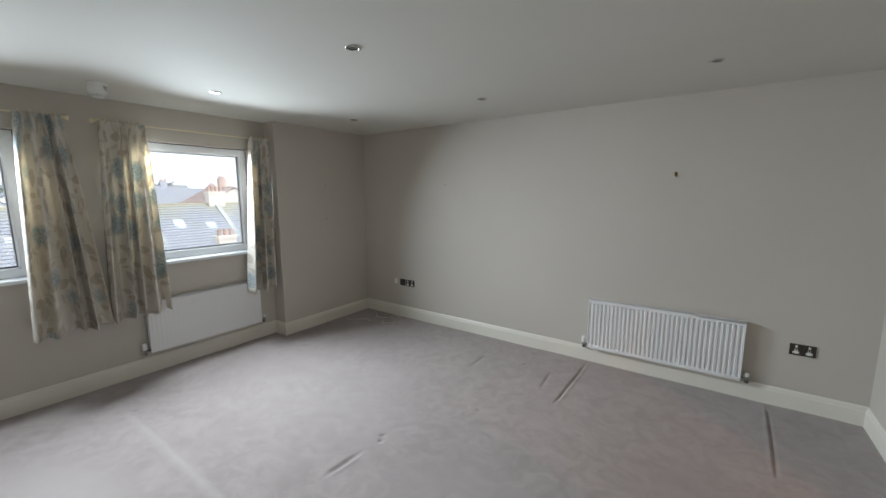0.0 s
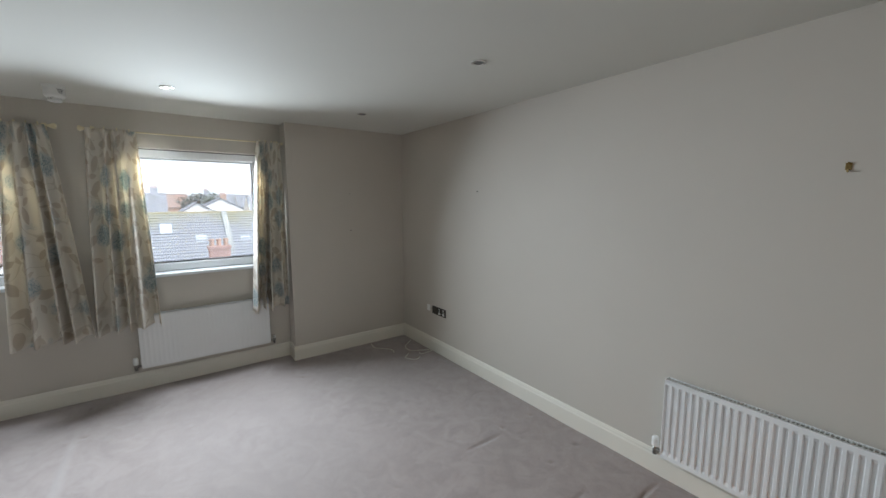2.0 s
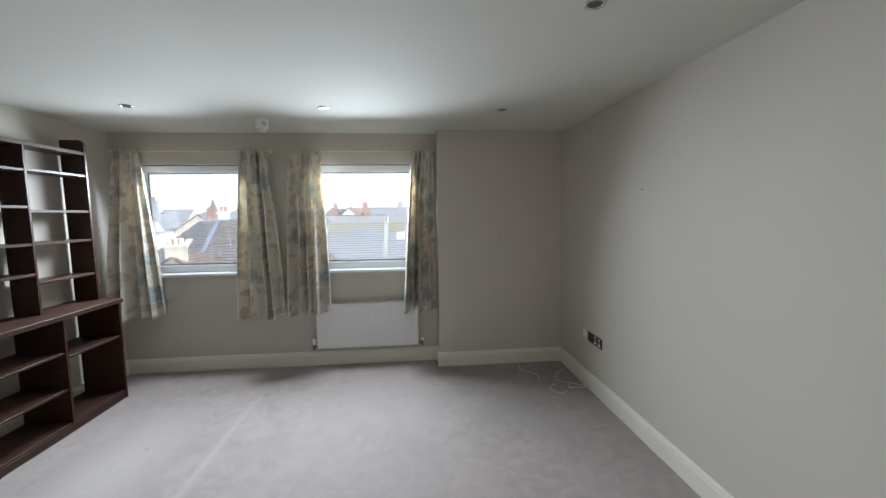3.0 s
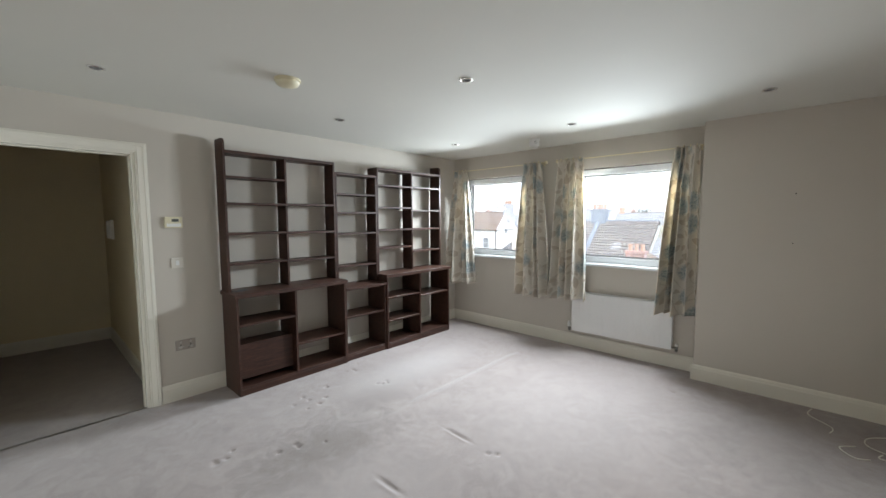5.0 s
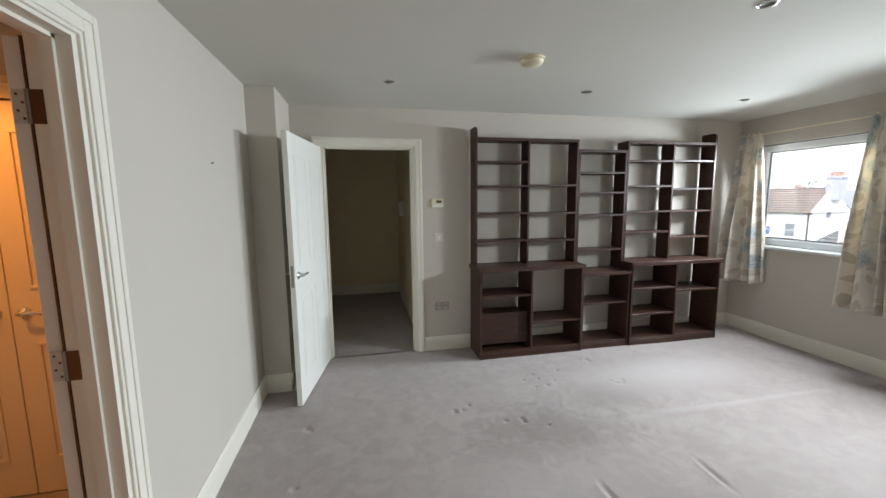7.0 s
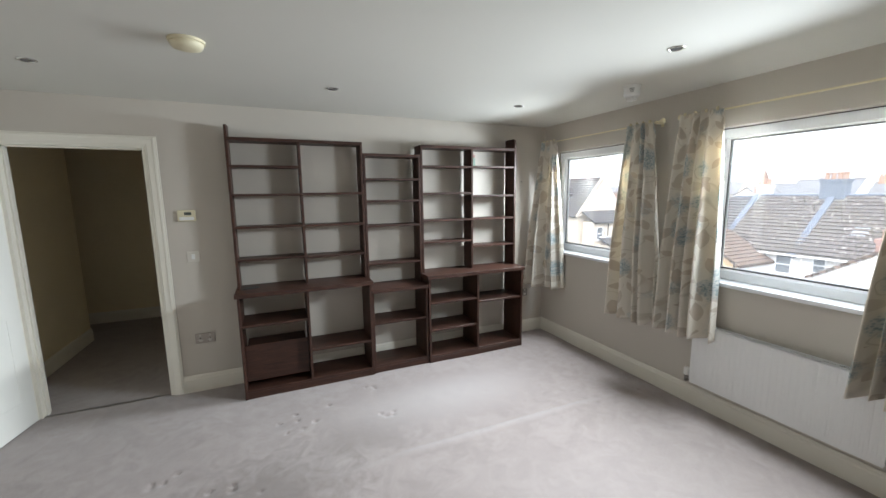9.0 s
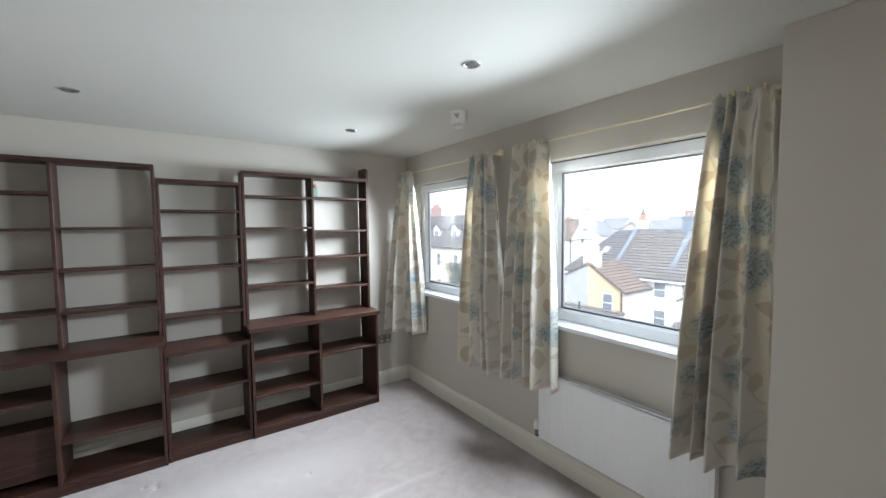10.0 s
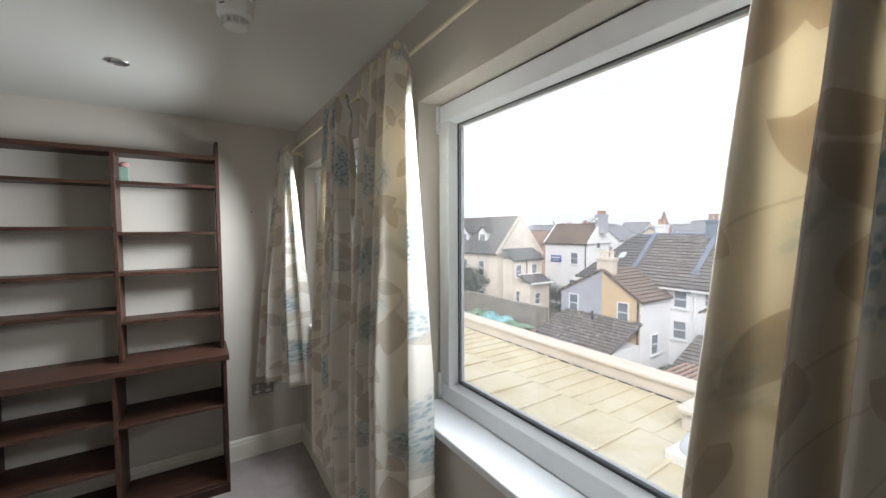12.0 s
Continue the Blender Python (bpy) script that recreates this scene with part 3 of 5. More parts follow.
# ---- doors ----
def panel_door(name, label, width, height, hinge, angle, mat, panels, handle=True, thick=0.04, relief=0.003):
    """A moulded panel door hung at hinge; the leaf runs from the hinge along +x of its own frame, its face at y=0 and its back at y=-thick."""
    d = thing(name, label, "door", at=hinge, turn=angle)
    bm = boxes((0, width, -thick, 0, 0.006, height))
    part("leaf", rounded(bm, 0.002, 1), mat, d)
    for x0, x1, z0, z1 in panels:
        for y, s in ((0.0, 1), (-thick, -1)):
            pb = bmesh.new()
            # a raised ovolo bead round a fielded panel
            w = 0.016
            for q in ((x0, x1, z0, z0 + w), (x0, x1, z1 - w, z1), (x0, x0 + w, z0 + w, z1 - w), (x1 - w, x1, z0 + w, z1 - w)):
                box(pb, q[0], q[1], *sorted((y - 0.001 * s, y + relief * s)), q[2], q[3])
            rounded(pb, 0.0018, 2)
            box(pb, x0 + 0.035, x1 - 0.035, *sorted((y - 0.001 * s, y + relief * 0.7 * s)), z0 + 0.035, z1 - 0.035)
            part("panel_moulding", pb, mat, d)
    if handle:
        for y, s in ((0.0, 1), (-thick, -1)):
            bm = bmesh.new()
            rot = Vector((0, s, 0)).to_track_quat("Z", "Y").to_matrix().to_4x4()
            hx = width - 0.06
            lathe(bm, [(0.029, 0), (0.029, 0.006), (0.024, 0.011), (0.011, 0.013), (0.010, 0.045), (0.0005, 0.047)], 24,
                  Matrix.Translation((hx, y, 1.0)) @ rot)
            tube(bm, [(hx, y + s * 0.040, 1.0), (hx - 0.03, y + s * 0.046, 1.002), (hx - 0.07, y + s * 0.045, 1.006), (hx - 0.115, y + s * 0.040, 0.996)], 0.009, 10)
            part("door_handle", bm, CHROME, d, "polished chrome lever handle", True)
        part("latch_plate", boxes((width - 0.001, width + 0.002, -0.03, -0.01, 0.92, 1.08)), STEEL, d, "steel latch plate")
    return d


FOUR = lambda w: [(0.11, w / 2 - 0.045, 1.05, 1.88), (w / 2 + 0.045, w - 0.11, 1.05, 1.88), (0.11, w / 2 - 0.045, 0.2, 0.84), (w / 2 + 0.045, w - 0.11, 0.2, 0.84)]
panel_door("door_1", "open white panelled door on the hall opening", 0.865, 2.03, (0.612, -0.365, 0), 81.0, DOORW, FOUR(0.865))


door2 = panel_door("door_2", "open white panelled lobby door folded back on its hinges", 0.76, 2.03, (1.256, 1.958, 0), -79.0, DOORW, FOUR(0.76))
for z in (1.83, 1.02, 0.25):
    hg = thing("door_hinge", "bronze and steel butt hinge on the lobby door", "hinge", "lobby door hinges")
    part("jamb_leaf", boxes((1.168, 1.206, 1.960, 1.964, z - 0.05, z + 0.05), bevel=0.001), HINGEB, hg, "bronze hinge leaf on the jamb")
    part("knuckle", cyl(bmesh.new(), (1.209, 1.963, z), 0.006, 0.10, "Z", 12), STEEL, hg)
    part("door_leaf", boxes((1.214, 1.250, 1.957, 1.9605, z - 0.05, z + 0.05), bevel=0.001), GALV, hg, "steel hinge leaf with screws")
    for dx, dz in ((0.010, -0.035), (0.024, -0.012), (0.010, 0.012), (0.024, 0.035)):
        part("screw", cyl(bmesh.new(), (1.214 + dx, 1.961, z + dz), 0.004, 0.002, "Y", 10), HINGEB, hg)

# fire seal, then a brown strip painted as the shaded gap beside the door
structure("door_seal_and_gap", boxes((1.177, 1.190, 1.952, 1.9618, 0.0, 2.03), (1.206, 1.212, 1.952, 1.9612, 0.0, 2.03)), HINGEB, "brown fire seal strip and painted dark door gap on the lobby jamb", "door seal")
# cream paint, yellowed so its colour carries the lobby lamp's warm tint
CUPM = painted("lamp_warmed_cream_paint", (0.74, 0.61, 0.40), 0.42, 0.04, 90, 0.06)
CUP_RELIEF = 0.008
CUP = [(0.10, 0.36, 1.12, 1.90), (0.10, 0.36, 0.20, 0.84)]
panel_door("cupboard_door", "closed cream panelled cupboard door under warm light", 0.455, 2.03, (1.545, 1.10, 0), 0.0, CUPM, CUP, relief=CUP_RELIEF)
panel_door("cupboard_door", "closed cream panelled cupboard door under warm light", 0.455, 2.03, (2.46, 1.06, 0), 180.0, CUPM, CUP, relief=CUP_RELIEF)
structure("cupboard_frame", rounded(boxes((1.46, 1.54, LY, 1.115, 0, 2.13), (2.465, 2.545, LY, 1.115, 0, 2.13), (1.54, 2.465, LY, 1.115, 2.04, 2.13), (1.45, 2.555, LY, 1.13, 2.10, 2.14)), 0.003, 1), CUPM, "cream cupboard door frame", "door frame")

# ---- windows ----
def ring(x0, x1, y0, y1, z0, z1, w):
    """Four bars of width w round an upright rectangle, butted end to end."""
    return boxes((x0, x1, y0, y1, z0, z0 + w), (x0, x1, y0, y1, z1 - w, z1), (x0, x1, y0, y0 + w, z0 + w, z1 - w), (x0, x1, y1 - w, y1, z0 + w, z1 - w))


def bevel_ring(xa, xb, y0, y1, z0, z1, wa, wb):
    """A glazing bead that slopes from the sash face xa back to the glass at xb."""
    bm = bmesh.new()
    rows = []
    for x, w in ((xa, wa), (xb, wb), (xb, 0.0), (xa, 0.0)):
        rows.append([bm.verts.new((x, y, z)) for y, z in ((y0 + w, z0 + w), (y1 - w, z0 + w), (y1 - w, z1 - w), (y0 + w, z1 - w))])
    for k in range(4):
        a, b = rows[k], rows[(k + 1) % 4]
        for i in range(4):
            bm.faces.new((a[i], a[(i + 1) % 4], b[(i + 1) % 4], b[i]))
    return bm


def window(name, y0, y1):
    w = thing(name, "white plastic window with one large clear pane", "window", "windows")
    w["kind"] = "structure"
    x0, x1 = XW - 0.155, XW - 0.08
    part("window_frame", rounded(ring(x0, x1 - 0.012, y0, y1, SILL, HEAD, 0.03), 0.003), UPVC, w)
    # the joint's shade is drawn as a thin black ring
    part("gap_shade_ring", ring(x1 - 0.0125, x1 - 0.009, y0 + 0.001, y1 - 0.001, SILL + 0.001, HEAD - 0.001, 0.009), GREYP, w, "black ring painted as shade in the gap round the sash")
    f = 0.062
    part("sash", rounded(ring(x0 + 0.008, x1, y0 + 0.007, y1 - 0.007, SILL + 0.003, HEAD - 0.007, f), 0.004), UPVC, w)
    part("glazing_bead", bevel_ring(x1 - 0.003, x1 - 0.034, y0 + f + 0.005, y1 - f - 0.005, SILL + f + 0.001, HEAD - f - 0.005, 0.002, 0.012), UPVC, w)
    g = f + 0.014
    part("gasket", ring(x1 - 0.038, x1 - 0.033, y0 + g, y1 - g, SILL + g, HEAD - g, 0.005), BLACKP, w, "black rubber glazing seal")
    part("spacer_bar", ring(x1 - 0.058, x1 - 0.046, y0 + g, y1 - g, SILL + g, HEAD - g, 0.010), GALV, w, "grey metal spacer in the double glazing")
    p = part("pane", boxes((x1 - 0.043, x1 - 0.039, y0 + g - 0.01, y1 - g + 0.01, SILL + g - 0.01, HEAD - g + 0.01)), GLASS, w)
    p.visible_shadow = False
    part("window_sill", rounded(boxes((x0 + 0.02, XW + 0.05, y0, y1, SILL - 0.03, SILL)), 0.008, 3), UPVC, w, "white window board")
    for z in (SILL + 0.055, HEAD - 0.055):
        hb = cyl(bmesh.new(), (x1 + 0.004, y0 + 0.010, z), 0.0075, 0.074, "Z", 16)
        for dz in (-0.043, 0.043):
            cyl(hb, (x1 + 0.004, y0 + 0.010, z + dz), 0.0065, 0.009, "Z", 16)
        part("hinge", hb, UPVC, w)
    return w


for k, (a, b) in enumerate(WIN):
    window("window_%d" % (k + 1), a, b)


# ---- curtains ----
def curtain(label, top, bottom, ztop, zbot, folds, seed, x=-3.91, group="curtains", foot=(0.0, 0.0)):
    """A pinch-pleated curtain, gathered from top=(y0, y1) and hanging out to bottom=(y0, y1)."""
    c = thing("curtain", label, "curtain", group)
    rng = random.Random(seed)
    nu, nv = folds * 20, 46
    cloth = (bottom[1] - bottom[0]) * 2.0
    ph = [rng.uniform(-0.5, 0.5) for _ in range(folds + 2)]
    amp = [rng.uniform(0.6, 1.3) for _ in range(folds + 2)]
    skew = 0.045
    bm = bmesh.new()
    uv = bm.loops.layers.uv.new("UVMap")
    grid = []
    for j in range(nv + 1):
        v = j / nv
        ease = v ** 0.8
        a = top[0] + (bottom[0] - top[0]) * ease
        b = top[1] + (bottom[1] - top[1]) * ease
        row = []
        for i in range(nu + 1):
            u = i / nu
            s = (u + skew * math.sin(2 * math.pi * u + seed) + 0.6 * skew * math.sin(4 * math.pi * u + 2.0 * seed) - skew * math.sin(seed) - 0.6 * skew * math.sin(2.0 * seed)) * folds
            s = min(max(s, 0.0), float(folds))
            k = int(s)
            f = s - k
            w = amp[k] * (1 - f) + amp[k + 1] * f
            p = ph[k] * (1 - f) + ph[k + 1] * f
            depth = (0.020 + 0.060 * min(1, v * 1.6)) * w
            ang = 2 * math.pi * s + p * v * 1.6
            dx = depth * math.sin(ang) + 0.007 * math.sin(2.3 * ang + 1.7 + seed) * v
            dx += (foot[0] + (foot[1] - foot[0]) * u) * v ** 1.2
            pinch = math.exp(-((v - 0.055) / 0.022) ** 2)
            uu = u + pinch * 0.055 / folds * math.sin(2 * math.pi * s) * 2.0
            dx -= pinch * 0.022 * math.cos(2 * math.pi * s)
            dy = 0.012 * math.cos(ang * 1.0 + 0.6) * w * min(1, 0.3 + v)
            z = ztop + (zbot - ztop) * v
            if j == nv:
                z += 0.012 * math.sin(ang * 0.5 + seed)
            row.append((bm.verts.new((x + dx, a + (b - a) * uu + dy, z)), (u * cloth + seed * 0.37, (1 - v) * (ztop - zbot) + seed * 0.61)))
        grid.append(row)
    for j in range(nv):
        for i in range(nu):
            q = (grid[j][i], grid[j][i + 1], grid[j + 1][i + 1], grid[j + 1][i])
            fc = bm.faces.new([e[0] for e in q])
            for lp, e in zip(fc.loops, q):
                lp[uv].uv = e[1]
    ob = part("drape", bm, FABRIC, c, smooth=True)
    sol = ob.modifiers.new("cloth", "SOLIDIFY")
    sol.thickness = 0.003
    # hooks on the rod
    for k in range(folds):
        y = top[0] + (top[1] - top[0]) * (k + 0.5) / folds
        part("curtain_ring", lathe(bmesh.new(), [(0.011, -0.003), (0.013, -0.003), (0.013, 0.003), (0.011, 0.003)], 12, pose(x, y, ztop + 0.004, 90, 0, 0)), RODM, c)
    return c


ZR = 2.205
curtain("cream floral pinch-pleat curtain gathered beside the corner", (-0.25, -0.03), (-0.31, 0.05), ZR, 0.60, 4, 1, foot=(0.13, -0.05))
curtain("cream floral pinch-pleat curtain hanging between the windows", (0.88, 1.12), (0.80, 1.26), ZR, 0.56, 4, 2)
curtain("cream floral pinch-pleat curtain drawn back over the radiator", (1.34, 1.64), (1.26, 1.68), ZR, 0.58, 4, 3)
curtain("cream floral pinch-pleat curtain gathered beside the pier", (2.535, 2.745), (2.405, 2.755), ZR, 0.58, 4, 4)


def curtain_rod(y0, y1):
    r = thing("curtain_rod", "thin cream enamelled curtain rod on small brackets", "curtain rod", "curtain rods")
    part("rod", cyl(bmesh.new(), (-3.965, (y0 + y1) / 2, ZR), 0.006, y1 - y0, "Y", 12), RODM, r, smooth=False)
    for y in (y0 + 0.03, y1 - 0.03):
        part("bracket", boxes((XW - .001, -3.965, y - 0.006, y + 0.006, ZR - 0.012, ZR + 0.012), (XW, XW + 0.006, y - 0.012, y + 0.012, ZR - 0.03, ZR + 0.03), bevel=0.002), RODM, r)
    for y, s in ((y0, -1), (y1, 1)):
        part("finial", lathe(bmesh.new(), [(0.007, -0.004), (0.010, 0.004), (0.013, 0.014), (0.021, 0.034), (0.021, 0.040), (0.015, 0.047), (0.002, 0.050)], 18, pose(-3.965, y, ZR, -90 * s, 0, 0)), RODM, r, "cream turned finial", True)


curtain_rod(-0.27, 1.13)
curtain_rod(1.34, 2.76)


# ---- radiators ----
def radiator(label, width, height, at, turn, z0, relief=0.010):
    """A ribbed panel radiator with a slotted top; its back to y=0 and its front to +y of its own frame."""
    r = thing("radiator", label, "radiator", "radiators", at, turn)
    d = 0.075
    bm = bmesh.new()
    pitch = width / round(width / 0.0345)
    n = round(width / pitch)
    cols = []
    for i in range(n):
        x = i * pitch
        for fx, fy in ((0.30, 0), (0.42, -1), (0.82, -1), (0.96, 0)):
            cols.append((x + fx * pitch, fy * relief))
    cols = [(0, 0)] + cols + [(width, 0)]
    rows = [(0.0, 0.0), (0.022, 0.0), (0.04, 1.0), (height - 0.04, 1.0), (height - 0.022, 0.0), (height, 0.0)]
    g = [[bm.verts.new((x, d + y * k, z0 + z)) for x, y in cols] for z, k in rows]
    for a, b in zip(g, g[1:]):
        for i in range(len(cols) - 1):
            bm.faces.new((a[i], a[i + 1], b[i + 1], b[i]))
    back = [bm.verts.new((x, d - 0.016, z)) for x, z in ((0, z0), (width, z0), (width, z0 + height), (0, z0 + height))]
    bm.faces.new(back)
    part("front_panel", bm, RADW, r)
    part("side_panel", boxes((-0.004, 0.001, 0.022, d + 0.001, z0 + 0.02, z0 + height + 0.004), bevel=0.002), RADW, r)
    part("side_panel", boxes((width - 0.001, width + 0.004, 0.022, d + 0.001, z0 + 0.02, z0 + height + 0.004), bevel=0.002), RADW, r)
    gb = boxes((0, width, 0.022, 0.027, z0 + height - 0.006, z0 + height + 0.004), (0, width, d - 0.006, d, z0 + height - 0.006, z0 + height + 0.004))
    for k in range(int(width / 0.016)):
        box(gb, k * 0.016 + 0.002, k * 0.016 + 0.006, 0.026, d - 0.005, z0 + height - 0.003, z0 + height + 0.002)
    part("top_grille", gb, RADW, r, "slotted white top grille")
    # black strip that paints the shade inside the radiator top
    part("inner_shadow", boxes((0.004, width - 0.004, 0.028, d - 0.018, z0 + height - 0.030, z0 + height - 0.026)), GREYP, r, "black strip painted as shade under the grille")
    part("back_panel", boxes((0.005, width - 0.005, 0.024, 0.034, z0, z0 + height - 0.012)), RADW, r)
    fb = bmesh.new()
    for k in range(int(width / 0.03)):
        box(fb, k * 0.03 + 0.01, k * 0.03 + 0.012, 0.035, d - 0.02, z0 + 0.04, z0 + height - 0.03)
    part("convector_fins", fb, RADW, r)
    for x in (0.12, width - 0.15):
        part("wall_bracket", boxes((x, x + 0.03, 0, 0.025, z0 + 0.05, z0 + height - 0.05)), RADW, r)
    for x, s, trv in ((0, -1, False), (width, 1, True)):
        vb = bmesh.new()
        cyl(vb, (x + s * 0.02, 0.048, z0 + 0.02), 0.010, 0.045, "X", 12)
        cyl(vb, (x + s * 0.043, 0.048, z0 + 0.012), 0.013, 0.05, "Z", 14)
        tube(vb, [(x + s * 0.043, 0.048, z0 - 0.008), (x + s * 0.043, 0.040, z0 - 0.014), (x + s * 0.043, 0.02, z0 - 0.016), (x + s * 0.043, 0.0, z0 - 0.016)], 0.008, 10)
        part("valve", vb, STEEL, r, "dark steel radiator valve", True)
        hb = bmesh.new()
        if trv:
            lathe(hb, [(0.014, 0), (0.020, 0.006), (0.020, 0.05), (0.015, 0.062), (0.001, 0.064)], 20, pose(x + s * 0.043, 0.048, z0 + 0.035))
            part("valve_head", hb, WHITEP, r, "white thermostatic valve head")
        else:
            lathe(hb, [(0.011, 0), (0.015, 0.004), (0.015, 0.026), (0.011, 0.03), (0.001, 0.031)], 16, pose(x + s * 0.043, 0.048, z0 + 0.035))
            part("valve_cap", hb, WHITEP, r, "white valve cap")
    return r


radiator("white ribbed panel radiator on the long wall", 1.16, 0.47, (0.36, YS, 0), 180, 0.16)
radiator("white panel radiator under the window", 1.04, 0.47, (XW, 2.565, 0), -90, 0.20, 0.0012)


# ---- shelving ----
def board(parent, name, x0, x1, y0, y1, z0, z1, label=""):
    return part(name, rounded(boxes((min(x0, x1), max(x0, x1), y0, y1, z0, z1)), 0.0015, 1), WOOD, parent, label)


def end_panel(parent, x0, x1, y0, y1, z0, z1, r=0.05):
    """A tall side whose front top corner is rounded off."""
    bm = bmesh.new()
    prof = [(y0, z0), (y1, z0), (y1, z1 - r)]
    prof += [(y1 - r + r * math.cos(a), z1 - r + r * math.sin(a)) for a in (radians(10 * k) for k in range(1, 10))]
    prof += [(y0, z1)]
    sides = [[bm.verts.new((x, y, z)) for y, z in prof] for x in (x0, x1)]
    n = len(prof)
    for i in range(n):
        bm.faces.new((sides[0][i], sides[0][(i + 1) % n], sides[1][(i + 1) % n], sides[1][i]))
    bm.faces.new(sides[0])
    bm.faces.new(sides[1][::-1])
    part("side_panel", bm, WOOD, parent)


YB, YU, YF = YN + 0.02, -0.18, -0.02
TH = 0.019


def shelf_unit(label, x0, x1, top, work, split_up, split_low, up, low, tall="", panelled=False, front=YF, thick=0.035, over=0.015):
    """x0 > x1. up and low give shelf heights for each bay, the bay at x0 first."""
    c = thing("bookcase", label, "bookcase", "wall shelving")
    for x, side in ((x0, "first"), (x1 + TH, "last")):
        board(c, "side_panel", x - TH, x, YB, front, 0, work - thick)
        if tall == side:
            end_panel(c, x - TH, x, YB, YU + 0.004, work, top + 0.10)
        else:
            board(c, "side_panel", x - TH, x, YB, YU, work, top)
    board(c, "worktop", x0 + over, x1 - over, YB, front + 0.02, work - thick, work)
    ups = [x0 - TH] + ([split_up] if split_up else []) + [x1 + TH]
    lows = [x0 - TH] + ([split_low] if split_low else []) + [x1 + TH]
    if split_up:
        board(c, "divider", split_up - TH / 2, split_up + TH / 2, YB, YU, work, top - TH)
        board(c, "divider", split_low - TH / 2, split_low + TH / 2, YB, front - 0.003, 0.0, work - thick)
    board(c, "top_board", x0 - TH, x1 + TH, YB, YU + 0.002, top - TH - 0.008, top)
    for k, zs in enumerate(up):
        a = ups[k] - (TH / 2 if k else 0)
        b = ups[k + 1] + (TH / 2 if k + 2 < len(ups) else 0)
        for z in zs:
            board(c, "shelf", a, b, YB, YU - 0.002, z - TH / 2, z + TH / 2)
    for k, zs in enumerate(low):
        a = lows[k] - (TH / 2 if k else 0)
        b = lows[k + 1] + (TH / 2 if k + 2 < len(lows) else 0)
        for z in zs:
            board(c, "shelf", a, b, YB, front - 0.012, z - TH / 2, z + TH / 2)
        board(c, "bottom_board", a, b, YB, front - 0.006, 0.055, 0.075)
        board(c, "plinth", a, b, front - 0.03, front - 0.004, 0.0, 0.055)
    if panelled:
        a, b = lows[0], lows[1] + TH / 2
        board(c, "infill_panel", a - 0.002, b + 0.002, front - 0.098, front - 0.08, 0.12, 0.432, "recessed grained walnut panel")
        board(c, "box_top", a - 0.02, b + 0.02, YB + 0.02, front - 0.099, 0.40, 0.418)
    return c


shelf_unit("dark walnut bookcase with one panelled bay beside the hall door", -0.805, -1.88, 2.125, 0.895, -1.35, -1.335,
           [(1.90, 1.67, 1.405, 1.135), (1.675, 1.40, 1.125)], [(0.615,), (0.33,)], "first", True)
shelf_unit("narrow dark walnut bookcase between two wider ones", -1.885, -2.43, 2.03, 0.80, None, None,
           [(1.80, 1.60, 1.37, 1.01)], [(0.47,)], "", False, YF - 0.02, 0.03, 0.0)
shelf_unit("dark walnut bookcase beside the window curtain", -2.435, -3.515, 2.125, 0.885, -2.99, -2.975,
           [(1.925, 1.665, 1.398, 1.18), (1.93, 1.635, 1.398, 1.113)], [(0.60, 0.324), (0.556,)], "last", False)


# ---- ceiling fittings ----
def downlight(x, y):
    d = thing("downlight", "unlit chrome recessed ceiling downlight", "downlight", "ceiling downlights", (x, y, H))
    part("bezel", lathe(bmesh.new(), [(0.030, 0.0), (0.030, -0.004), (0.036, -0.006), (0.042, -0.004), (0.042, 0.0)], 32), CHROME, d, smooth=True)
    part("lamp", lathe(bmesh.new(), [(0.0005, -0.001), (0.012, -0.001), (0.026, -0.0025), (0.0295, -0.0025), (0.0295, -0.0005), (0.0005, -0.0004)], 24), LAMPG, d, "grey glass reflector lamp")
    return d


LAMPG = material("lamp_glass", (0.16, 0.16, 0.16), 0.15, 0.3)
first = downlight(0.03, 0.44)
for x in (0.03, -1.56, -3.11):
    for y in (0.44, 1.86, 3.25):
        if (x, y) != (0.03, 0.44):
            copy_thing(first, pose(x, y, H))

alarm = thing("smoke_alarm", "yellowed round plastic smoke alarm on the ceiling", "smoke alarm", at=(-0.80, 1.05, H))
part("base_plate", lathe(bmesh.new(), [(0.078, 0), (0.078, -0.011), (0.069, -0.013), (0.0005, -0.0131)], 32), CREAMP, alarm)
part("cover", lathe(bmesh.new(), [(0.071, -0.011), (0.071, -0.022), (0.062, -0.036), (0.034, -0.043), (0.0005, -0.044)], 32), CREAMP, alarm, smooth=True)

sens = thing("heat_detector", "white drum-shaped ceiling heat detector", "detector", at=(-3.505, 1.255, H))
part("base_plate", lathe(bmesh.new(), [(0.058, 0), (0.058, -0.012), (0.054, -0.015), (0.0005, -0.0151)], 32), WHITEP, sens)
part("cover", lathe(bmesh.new(), [(0.053, -0.014), (0.053, -0.066), (0.044, -0.078), (0.0005, -0.079)], 32), WHITEP, sens)
for k in range(10):
    part("vane", boxes((0.024, 0.036, -0.003, 0.003, -0.098, -0.074)), WHITEP, sens).matrix_basis = pose(0, 0, 0, 0, 0, 36 * k)
part("nose", lathe(bmesh.new(), [(0.034, -0.094), (0.034, -0.100), (0.014, -0.105), (0.0005, -0.1055)], 24), WHITEP, sens)
